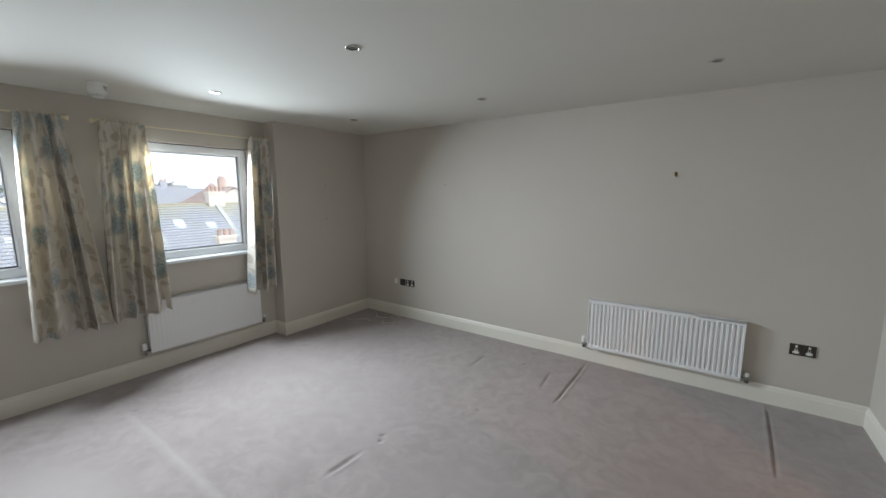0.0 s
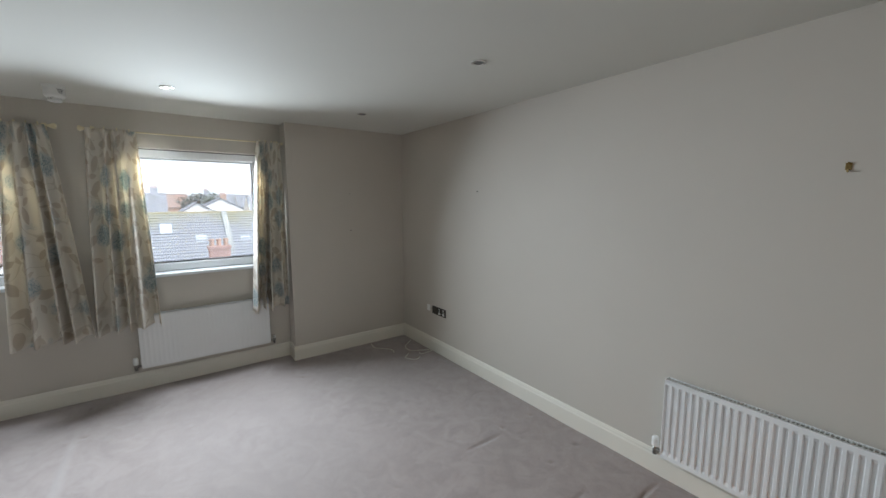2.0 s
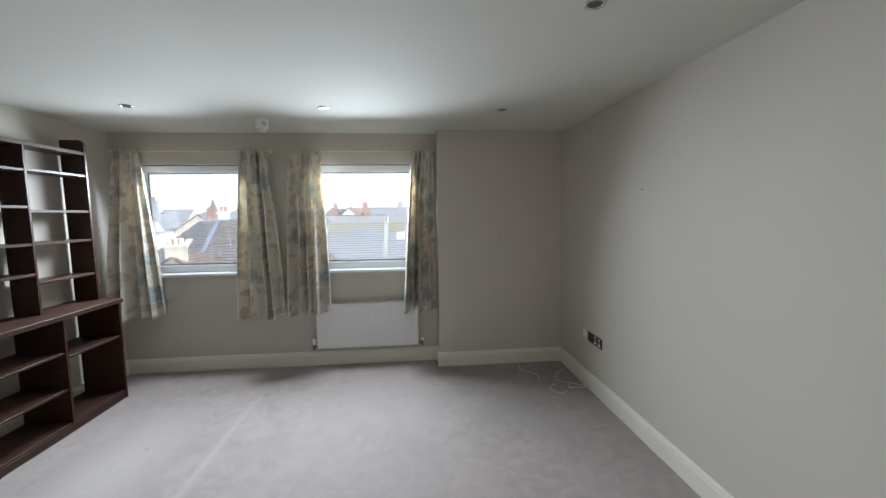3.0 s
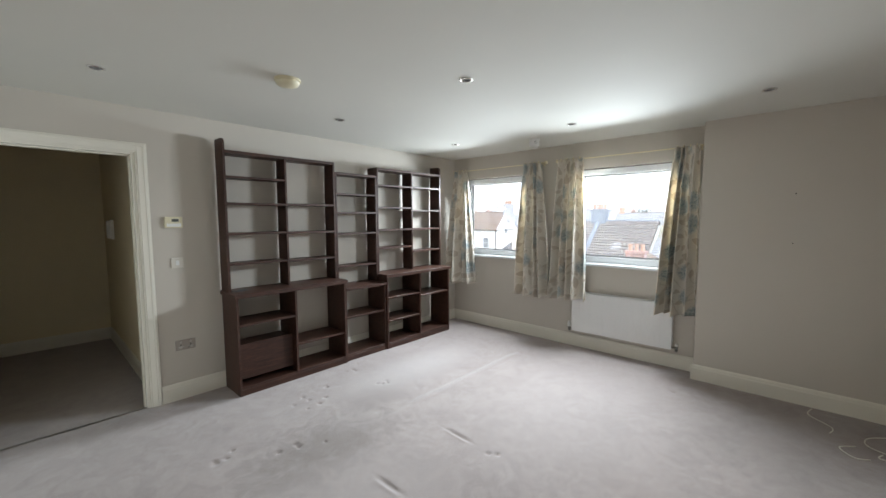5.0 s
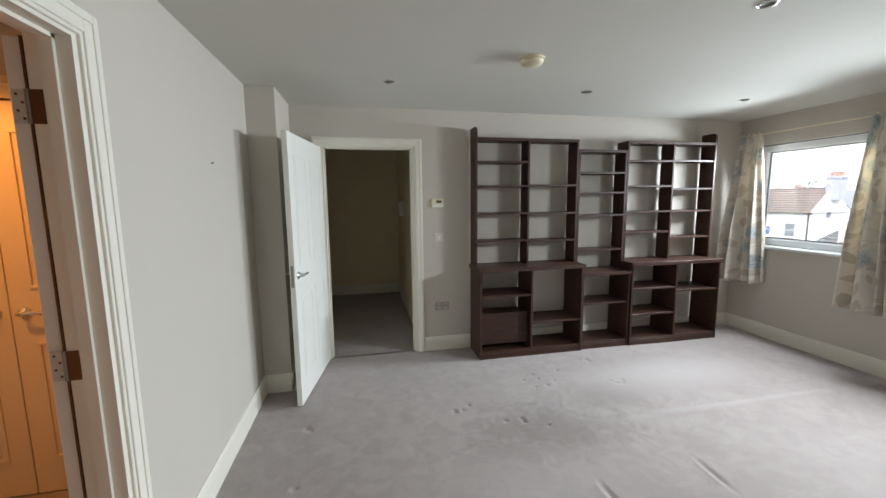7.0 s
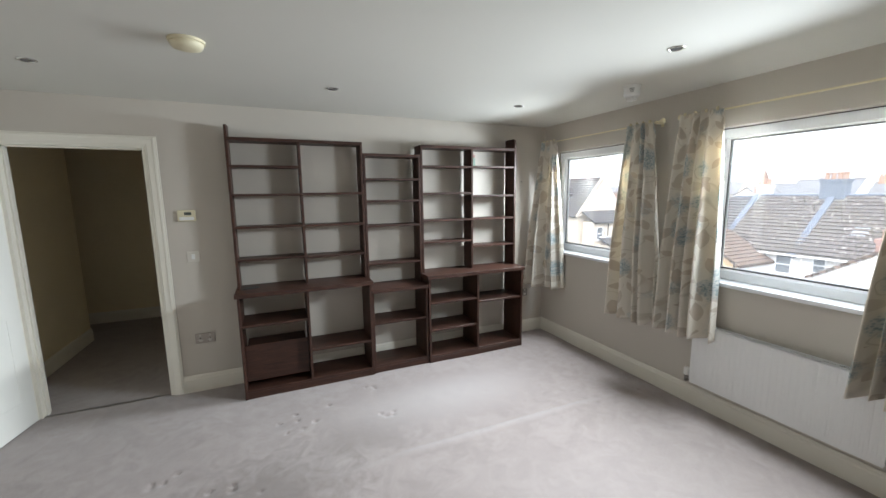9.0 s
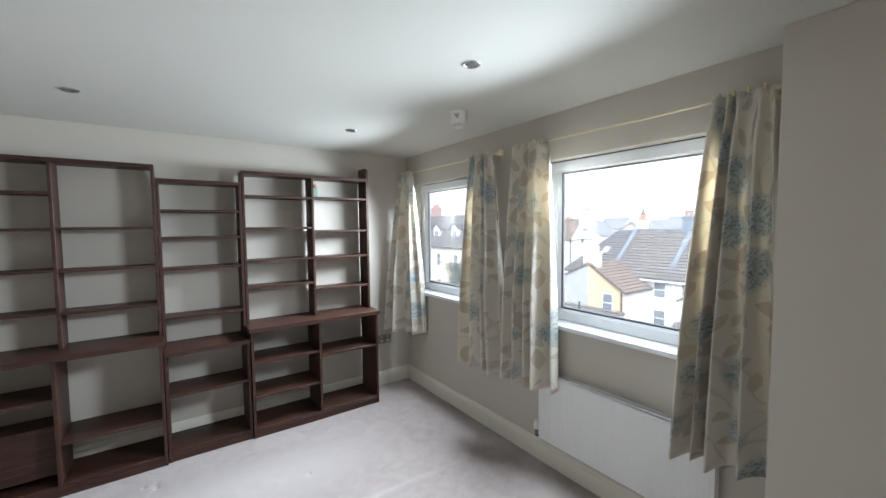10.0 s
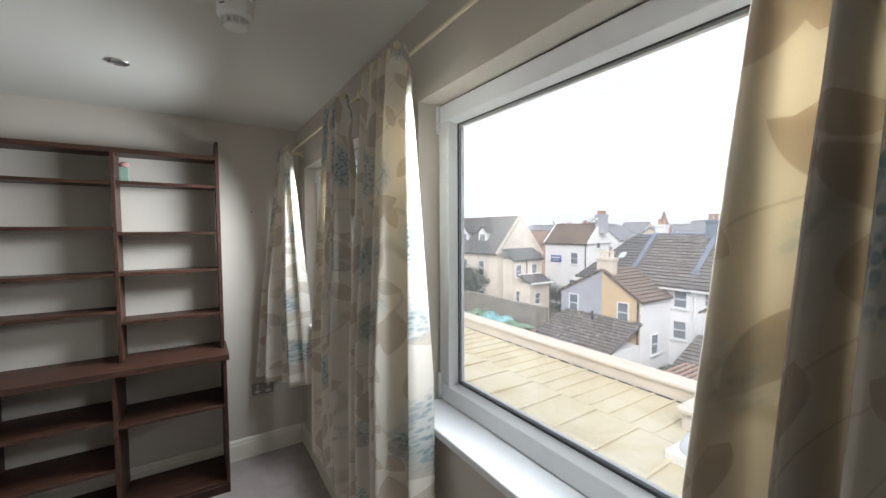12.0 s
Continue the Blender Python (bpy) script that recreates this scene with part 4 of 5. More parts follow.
for k in range(3):
    part("printed_line", boxes((0.0525, 0.0540, -0.016 + 0.004 * k, 0.016 - 0.002 * k, -0.030 - 0.010 * k, -0.026 - 0.010 * k)), LCD, sens).matrix_basis = pose(0, 0, 0, 0, 0, 40)


# ---- wall fittings ----
def wall_plate(name, label, category, w, h, mat, at, turn, sockets=0, group="", switch=False, insert=None):
    """A plate whose back lies on y=0 of its own frame and whose face looks to +y."""
    p = thing(name, label, category, group, at, turn)
    part("plate", rounded(boxes((-w / 2, w / 2, 0, 0.008, -h / 2, h / 2)), 0.003), mat, p)
    for k in range(sockets):
        cx = (k - (sockets - 1) / 2) * 0.072
        part("socket_insert", boxes((cx - 0.019, cx + 0.019, 0.0075, 0.0095, -0.031, -0.012), (cx - 0.008, cx + 0.008, 0.0075, 0.0095, -0.012, 0.008), bevel=0.001), insert or INSERT, p)
        part("pin_holes", boxes((cx - 0.004, cx + 0.004, 0.009, 0.0102, -0.006, 0.008), (cx - 0.017, cx - 0.010, 0.009, 0.0102, -0.028, -0.023), (cx + 0.010, cx + 0.017, 0.009, 0.0102, -0.028, -0.023)), BLACKP, p)
        part("rocker", rounded(boxes((cx - 0.007, cx + 0.007, 0.0075, 0.0125, 0.016, 0.034)), 0.002), insert or INSERT, p)
    if switch:
        part("rocker", rounded(boxes((-0.012, 0.012, 0.0075, 0.0125, -0.02, 0.02)), 0.002), WHITEP, p)
    return p


SWITCHP = painted("dulled_white_plastic", (0.66, 0.62, 0.55), 0.45, 0.02, 50, 0.02)
PALEGREY = painted("pale_grey_insert", (0.52, 0.49, 0.45), 0.45, 0.02, 50, 0.02)
INSERT = painted("white_socket_insert", (0.75, 0.74, 0.70), 0.4, 0.02, 50, 0.02)
wall_plate("wall_socket", "brushed steel double socket above the skirting", "socket", 0.147, 0.086, DARKSTEEL, (0.705, YS, 0.47), 180, 2, "sockets")
wall_plate("wall_socket", "brushed steel double socket near the corner", "socket", 0.147, 0.086, DARKSTEEL, (-3.07, YS, 0.465), 180, 2, "sockets")
wall_plate("aerial_socket", "brushed steel aerial outlet plate near the corner", "socket", 0.086, 0.086, DARKSTEEL, (-3.195, YS, 0.465), 180, 0, "sockets")
wall_plate("wall_socket", "brushed steel double socket by the bookcase", "socket", 0.147, 0.086, PALESTEEL, (-0.51, YN, 0.465), 0, 2, "sockets", insert=PALEGREY)
wall_plate("wall_socket", "brushed steel double socket in the window corner", "socket", 0.147, 0.086, STEEL, (-3.76, YN, 0.485), 0, 2, "sockets")
wall_plate("light_switch", "white single light switch by the hall door", "light switch", 0.086, 0.086, SWITCHP, (-0.485, YN, 1.17), 0, 0, "", True)

stat = thing("thermostat", "cream plastic room thermostat with a small display", "thermostat", at=(-0.472, YN, 1.51))
part("housing", rounded(boxes((-0.062, 0.062, 0, 0.026, -0.045, 0.045)), 0.006, 3), CREAMP, stat)
part("display", boxes((-0.035, 0.015, 0.0255, 0.0275, 0.005, 0.028)), LCD, stat, "grey liquid-crystal display")
part("button_flap", boxes((-0.05, 0.05, 0.0255, 0.0275, -0.036, -0.01), bevel=0.001), WHITEP, stat)


def nail(x, y, z, out):
    n = thing("nail", "small dark picture nail in the wall", "nail", "picture nails")
    part("shank", tube(bmesh.new(), [(x, y, z), (x + out[0] * 0.012, y + out[1] * 0.012, z + 0.003)], 0.0022, 6), BLACKP, n)
    part("head", tube(bmesh.new(), [(x + out[0] * 0.011, y + out[1] * 0.011, z + 0.003), (x + out[0] * 0.0135, y + out[1] * 0.0135, z + 0.003)], 0.005, 8), BLACKP, n)


hook = thing("picture_hook", "brass picture hook on the bare wall", "picture hook", at=(-0.193, YS, 1.775))
part("plate", boxes((-0.010, 0.010, -0.003, 0.0, -0.012, 0.018), bevel=0.001), AGEDBRASS, hook)
part("hook_tongue", tube(bmesh.new(), [(0, -0.003, -0.008), (0, -0.008, -0.02), (0, -0.016, -0.018), (0, -0.017, -0.008)], 0.0035, 8), AGEDBRASS, hook)
part("pin", tube(bmesh.new(), [(0, 0.0, 0.012), (0, -0.014, 0.018)], 0.003, 8), AGEDBRASS, hook)

def cable(pts, name="loose_cable"):
    c = thing(name, "loose cream aerial cable lying in the corner", "cable", "loose cables")
    dense = []
    for k in range(len(pts) - 1):
        p0, p1, p2, p3 = (Vector(pts[max(0, min(len(pts) - 1, k + d))]) for d in (-1, 0, 1, 2))
        for i in range(8):
            t = i / 8
            dense.append(0.5 * ((2 * p1) + (p2 - p0) * t + (2 * p0 - 5 * p1 + 4 * p2 - p3) * t * t + (3 * p1 - p0 - 3 * p2 + p3) * t ** 3))
    part("lead", tube(bmesh.new(), [p[:] for p in dense], 0.0035, 8), CABLE, c, smooth=True)


cable([(-3.80, 3.60, 0.005), (-3.66, 3.58, 0.006), (-3.52, 3.70, 0.005), (-3.40, 3.68, 0.006)])
cable([(-3.62, 4.02, 0.006), (-3.50, 3.88, 0.005), (-3.36, 3.86, 0.006), (-3.25, 3.98, 0.02), (-3.17, 4.03, 0.03), (-3.20, 3.90, 0.012), (-3.28, 3.92, 0.006)])
cable([(-3.30, 3.80, 0.005), (-3.22, 3.72, 0.005), (-3.12, 3.78, 0.006), (-3.16, 3.86, 0.005)])
wall_plate("telephone_socket", "small white telephone outlet beside steel plates", "socket", 0.055, 0.07, WHITEP, (-3.31, YS, 0.47), 180, 0, "sockets")
nail(-2.506, YS, 1.72, (0, -1))
nail(XP, 3.42, 1.72, (1, 0))
nail(XP, 3.42, 1.32, (1, 0))
nail(-3.72, YN, 1.78, (0, 1))
nail(XE, 0.95, 1.76, (-1, 0))

phone = thing("entry_phone", "white wall-mounted door entry handset in the hall", "entry phone", at=(-0.32, -2.3, 1.42))
part("cradle", rounded(boxes((0, 0.03, -0.045, 0.045, -0.11, 0.11)), 0.006), WHITEP, phone)
part("handset", rounded(boxes((0.03, 0.06, -0.03, 0.03, -0.1, 0.1)), 0.012, 3), WHITEP, phone)

trinket = thing("trinket_box", "small green box with a pink top on a shelf", "box", at=(-3.035, -0.255, 1.94))
part("box_body", rounded(boxes((-0.02, 0.02, -0.02, 0.02, 0, 0.085)), 0.003), painted("green_card", (0.20, 0.30, 0.24), 0.7), trinket)
part("box_top", lathe(bmesh.new(), [(0.018, 0.085), (0.026, 0.093), (0.024, 0.108), (0.010, 0.118), (0.0005, 0.119)], 16), painted("pink_card", (0.42, 0.22, 0.2), 0.7), trinket, "pink rounded top")
leaflet = thing("leaflet", "small dark leaflet lying on the worktop", "leaflet", at=(-0.90, -0.20, 0.895), turn=12)
part("sheet", boxes((-0.06, 0.06, -0.03, 0.03, 0, 0.006), bevel=0.001), BLACKP, leaflet)

# ---- outside ----
G = -7.2
structure("ground", boxes((-2500, 60, -2500, 2500, G - 0.4, G)), GROUNDM, "gardens and ground far below", "ground")
roof = structure("flat_roof", boxes((-9.75, XW - 0.17, -14, 9, -1.4, -1.1)), ROOFM, "weathered cream sheet flat roof below the windows", "roof")
RIB_Y = [-0.21 + 0.652 * k for k in range(-20, 14)]
for y in RIB_Y:
    part("batten", rounded(boxes((-8.44, XW - 0.18, y - 0.034, y + 0.034, -1.103, -1.060)), 0.018, 1), ROOFM, roof)
fine = bmesh.new()
for k in range(len(RIB_Y) * 2):
    y = RIB_Y[0] + 0.33 * k + 0.05
    box(fine, -9.72, -8.46, y - 0.02, y + 0.02, -1.102, -1.072)
tagged(part("fine_ribs", rounded(fine, 0.007, 1), ROOFM, roof), kind="stuff")
for x in (-6.6, -8.47):
    part("cross_lap", boxes((x - 0.03, x + 0.03, -13.9, 8.9, -1.101, -1.093)), ROOFM, roof)
structure("roof_gutter", boxes(*[(-9.755, -9.715, -13.9 + 0.34 * k, -13.62 + 0.34 * k, -1.101, -1.086) for k in range(41)]), GREYP, "dark gutter line along the parapet", "gutter")
structure("roof_parapet", rounded(boxes((-10.05, -9.75, -14, 0.15, -1.6, -0.86), (-10.1, -9.68, -14, 0.15, -0.86, -0.80)), 0.01, 1), RENDER_C, "pale capped parapet at the roof edge", "parapet")
structure("roof_upstand", rounded(boxes((-9.9, -8.9, 0.15, 1.9, -1.5, -0.84), (-9.95, -8.82, 0.10, 1.95, -0.84, -0.78)), 0.01, 1), RENDER_C, "pale boxed upstand on the flat roof", "parapet")
dome = thing("rooflight", "clear domed rooflight on the flat roof", "rooflight", at=(-8.35, 0.75, -1.1))
part("kerb", rounded(boxes((-0.36, 0.36, -0.36, 0.36, 0, 0.12)), 0.01), WHITEP, dome)
part("dome", lathe(bmesh.new(), [(0.33, 0.12), (0.33, 0.15), (0.29, 0.24), (0.20, 0.30), (0.08, 0.33), (0.001, 0.335)], 28), painted("opal_plastic", (0.62, 0.68, 0.72), 0.25), dome, smooth=True)


def house_window(parent, at, facing, w=0.9, h=1.3):
    """A sash window let into a wall; facing is one of +x, +y, -y."""
    me = mesh_cache("house_window", w, h)
    win = new("window", me[0])
    win.parent = parent
    win.matrix_basis = pose(*at, 0, 0, {"+x": 90, "+y": 180, "-y": 0}[facing])
    for nm, m in (("pane", me[1]), ("sill", me[2])):
        p = new(nm, m)
        p.parent = win


CACHE = {}


def mesh_cache(kind, w, h):
    key = (kind, w, h)
    if key not in CACHE:
        f = 0.07
        fr = boxes((-w / 2, w / 2, -0.05, 0.03, 0, f), (-w / 2, w / 2, -0.05, 0.03, h - f, h), (-w / 2, -w / 2 + f, -0.05, 0.03, f, h - f), (w / 2 - f, w / 2, -0.05, 0.03, f, h - f),
                   (-w / 2 + f, w / 2 - f, -0.04, 0.03, h / 2 - 0.03, h / 2 + 0.03))
        CACHE[key] = (mesh_of("window_frame", fr, UPVC), mesh_of("pane", boxes((-w / 2 + f, w / 2 - f, -0.02, 0.0, f, h - f)), PANE_DARK),
                      mesh_of("sill", boxes((-w / 2 - 0.06, w / 2 + 0.06, -0.12, 0.0, -0.08, 0.0)), UPVC))
    return CACHE[key]


def slope(bm, a, b, c, d, course=0.30, lap=0.045):
    """A roof plane a-b along the eave, d-c along the top, laid in lapped courses of tiles."""
    uv = bm.loops.layers.uv.verify()
    a, b, c, d = map(Vector, (a, b, c, d))
    run = (b - a).normalized()
    upn = ((d - a) - (d - a).dot(run) * run).normalized()
    out = run.cross(upn)
    if out.z < 0:
        out = -out
    n = max(1, round(((d - a).dot(upn)) / course))
    for k in range(n):
        p, q = k / n, (k + 1) / n
        low, high = (a.lerp(d, p), b.lerp(c, p)), (b.lerp(c, q), a.lerp(d, q))
        lifted = (low[0] + out * lap, low[1] + out * lap)
        for corners in ((lifted[0], lifted[1], high[0], high[1]), (low[0], low[1], lifted[1], lifted[0])):
            f = bm.faces.new([bm.verts.new(v) for v in corners])
            for lp, v in zip(f.loops, corners):
                lp[uv].uv = ((v - a).dot(run), (v - a).dot(upn))


def roof_part(parent, planes, mat, name="roof"):
    bm = bmesh.new()
    for p in planes:
        slope(bm, *p)
    ob = new(name, bpy.data.meshes.new(name))
    bm.to_mesh(ob.data)
    bm.free()
    ob.data.materials.append(mat)
    ob.parent = parent
    sol = ob.modifiers.new("thick", "SOLIDIFY")
    sol.thickness, sol.offset = 0.14, 0
    return ob


def gable_part(parent, pts, mat):
    bm = bmesh.new()
    bm.faces.new([bm.verts.new(p) for p in pts])
    r = bmesh.ops.extrude_face_region(bm, geom=bm.faces[:])
    e1, e2 = Vector(pts[1]) - Vector(pts[0]), Vector(pts[2]) - Vector(pts[0])
    nn = e1.cross(e2).normalized() * 0.25
    bmesh.ops.translate(bm, verts=[v for v in r["geom"] if isinstance(v, bmesh.types.BMVert)], vec=nn)
    part("gable", bm, mat, parent)


def chimney(parent, x, y, z0, z1, w, d, mat, pots=3, potmat=None):
    ch = part("chimney", boxes((x - w / 2, x + w / 2, y - d / 2, y + d / 2, z0, z1 - 0.18), (x - w / 2 - 0.06, x + w / 2 + 0.06, y - d / 2 - 0.06, y + d / 2 + 0.06, z1 - 0.18, z1)), mat, parent)
    for k in range(pots):
        yy = y + (k - (pots - 1) / 2) * d / max(pots, 1)
        part("chimney_pot", lathe(bmesh.new(), [(0.13, z1), (0.12, z1 + 0.3), (0.15, z1 + 0.34), (0.14, z1 + 0.42), (0.11, z1 + 0.42)], 12, pose(x, yy, 0)), potmat or TERRAC, ch)


def gabled(name, label, x0, x1, y0, y1, eave, ridge, axis, wall, tiles, over=0.2):
    h = thing(name, label, "house")
    part("wall", boxes((x0, x1, y0, y1, G, eave)), wall, h)
    o = over
    if axis == "y":
        xm = (x0 + x1) / 2
        for xe in (x0 - o, x1 + o):
            roof_part(h, [((xe, y0 - o, eave - 0.12), (xe, y1 + o, eave - 0.12), (xm, y1 + o, ridge), (xm, y0 - o, ridge))], tiles)
        gable_part(h, [(x0, y0, eave), (x1, y0, eave), (xm, y0, ridge - 0.1)], wall)
        gable_part(h, [(x1, y1, eave), (x0, y1, eave), (xm, y1, ridge - 0.1)], wall)
        part("ridge_tiles", tube(bmesh.new(), [(xm, y0 - o, ridge + 0.03), (xm, y1 + o, ridge + 0.03)], 0.12, 8), TILES_RED, h)
    else:
        ym = (y0 + y1) / 2
        for ye in (y0 - o, y1 + o):
            roof_part(h, [((x0 - o, ye, eave - 0.12), (x1 + o, ye, eave - 0.12), (x1 + o, ym, ridge), (x0 - o, ym, ridge))], tiles)
        gable_part(h, [(x0, y0, eave), (x0, y1, eave), (x0, ym, ridge - 0.1)], wall)
        gable_part(h, [(x1, y1, eave), (x1, y0, eave), (x1, ym, ridge - 0.1)], wall)
        part("ridge_tiles", tube(bmesh.new(), [(x0 - o, ym, ridge + 0.03), (x1 + o, ym, ridge + 0.03)], 0.12, 8), TILES_RED, h)
    return h


def dormer(h, x, y, z, w=1.4, hh=1.5, depth=2.0, wall=RENDER_W):
    """A white gabled dormer that looks to +x."""
    d = part("dormer", boxes((x - depth, x, y - w / 2, y + w / 2, z, z + hh)), wall, h)
    roof_part(d, [((x - depth, ye, z + hh - 0.05), (x + 0.2, ye, z + hh - 0.05), (x + 0.2, y, z + hh + 0.7), (x - depth, y, z + hh + 0.7)) for ye in (y - w / 2 - 0.2, y + w / 2 + 0.2)], TILES_PLAIN, "dormer_roof")
    bm = bmesh.new()
    bm.faces.new([bm.verts.new(p) for p in ((x + 0.02, y - w / 2, z + hh), (x + 0.02, y + w / 2, z + hh), (x + 0.02, y, z + hh + 0.6))])
    part("dormer_gable", bm, wall, d)
    part("dormer_window", boxes((x, x + 0.05, y - w * 0.32, y + w * 0.32, z + 0.25, z + hh - 0.1)), UPVC, d)
    for s in (-1, 1):
        y_a, y_b = sorted((y + s * 0.04, y + s * w * 0.27))
        part("pane", boxes((x + 0.05, x + 0.07, y_a, y_b, z + 0.33, z + hh - 0.2)), PANE_DARK, d)


def skylight(h, x, y, z, w=0.8, l=1.1, pitch=38):
    s = part("skylight", boxes((-l / 2, l / 2, -w / 2, w / 2, 0, 0.08)), LEAD, h)
    s.matrix_basis = pose(x, y, z, 0, pitch, 0)
    part("pane", boxes((-l / 2 + 0.08, l / 2 - 0.08, -w / 2 + 0.08, w / 2 - 0.08, 0.08, 0.1)), SKYPANE, s)


SKYPANE = material("skylight_glass", (0.55, 0.6, 0.65), 0.08)

# the terrace across the gardens
XR, XA, XB = -33.0, -29.2, -36.8
TERR = [(-17.2, -13.0, 1.1, TILES_PLAIN, RENDER_Y), (-13.0, -8.9, 1.2, TILES, RENDER_W), (-8.9, -4.3, 1.2, TILES, RENDER_W), (-4.3, 0.6, 0.75, TILES_MOSS, RENDER_W),
        (0.6, 5.4, 0.75, TILES_MOSS, RENDER_Y), (5.4, 10.3, 0.75, TILES_MOSS, BRICKO), (10.3, 15.2, 0.75, TILES_MOSS, RENDER_W), (15.2, 20.2, 0.75, TILES_MOSS, BRICKO), (20.2, 25.2, 0.75, TILES_MOSS, RENDER_W)]
for k, (y0, y1, zr, tiles, wall) in enumerate(TERR):
    h = thing("terraced_house", "rendered terraced house with a lichened tile roof", "house", "terrace")
    part("wall", boxes((XB, XA, y0 + 0.002, y1 - 0.002, G, -2.0)), wall, h)
    yr = y0 if k else y1 - 1.6
    roof_part(h, [((XA + 0.25, y0, -2.1), (XA + 0.25, y1, -2.1), (XR, y1, zr), (XR, yr, zr))], tiles)
    roof_part(h, [((XB - 0.25, y1, -2.1), (XB - 0.25, y0, -2.1), (XR, yr, zr), (XR, y1, zr))], tiles)
    if not k:
        roof_part(h, [((XB - 0.25, y0, -2.1), (XA + 0.25, y0, -2.1), (XR + 0.05, yr, zr), (XR - 0.05, yr, zr))], tiles, "hip")
    part("ridge_tiles", tube(bmesh.new(), [(XR, yr, zr + 0.06), (XR, y1, zr + 0.06)], 0.10, 8), RIDGEM if k > 2 else LEAD, h)
    part("gutter", boxes((XA + 0.22, XA + 0.34, y0, y1, -2.25, -2.13)), WHITEP, h)
    # the coped party wall that stands above the tiles
    run = math.hypot(XA - XR, zr + 2.1)
    if not k:
        house_window(h, (XA, y0 + 1.3, -4.2), "+x", 0.85, 1.4)
        skylight(h, XR + 1.9, y1 - 1.5, zr - 1.6 + 0.12, 0.6, 0.8)
        continue
    pw = part("party_wall", boxes((0, run + 0.3, -0.17 if k else -0.3, 0.17 if k else 0.3, -0.1, 0.22)), LEAD if k in (1, 2) else COPING, h)
    pw.matrix_basis = pose(XR, y0 + 0.0, zr, 0, math.degrees(math.atan2(zr + 2.1, XA - XR)), 0)
    if k == 1:
        house_window(h, (XA, -9.38, -3.4), "+x", 0.85, 1.15)
        house_window(h, (XA, -9.38, -5.4), "+x", 0.85, 1.2)
    if k == 2:
        house_window(h, (XA, -7.7, -3.1), "+x", 0.65, 0.9)
        house_window(h, (XA, -7.8, -4.7), "+x", 0.65, 1.1)
    for yy, w in ((y0 + 1.2, 0.85), (y0 + 3.1, 0.85)) if k > 2 else ():
        house_window(h, (XA + 0.0, yy, -4.2), "+x", w, 1.4)
        house_window(h, (XA + 0.0, yy, -6.8), "+x", w, 1.4)
    part("downpipe", tube(bmesh.new(), [(XA + 0.12, y0 + 0.4, -2.2), (XA + 0.12, y0 + 0.4, G)], 0.05, 8), WHITEP, h)
    if k in (2, 7):
        chimney(h, XR, y0, zr - 0.8, zr + 1.05, 0.7, 1.2, LEAD if k == 2 else RENDER_C, 4)
    if k == 1:
        chimney(h, XR - 0.6, y0 + 0.1, zr - 0.8, zr + 0.8, 0.6, 0.7, RENDER_W, 2)
    for dy, dz in {1: [], 2: [(2.2, 0.4)], 4: [(1.2, 0.62), (3.1, 0.35)], 5: [(1.0, 0.3), (2.0, 0.55), (3.9, 0.5)], 6: [(1.5, 0.5), (3.5, 0.4)], 7: [(2, 0.6)], 8: [(1.4, 0.5)]}.get(k, []):
        skylight(h, XR + (XA - XR) * (1 - dz), y0 + dy, zr + (-2.1 - zr) * (1 - dz) + 0.1)

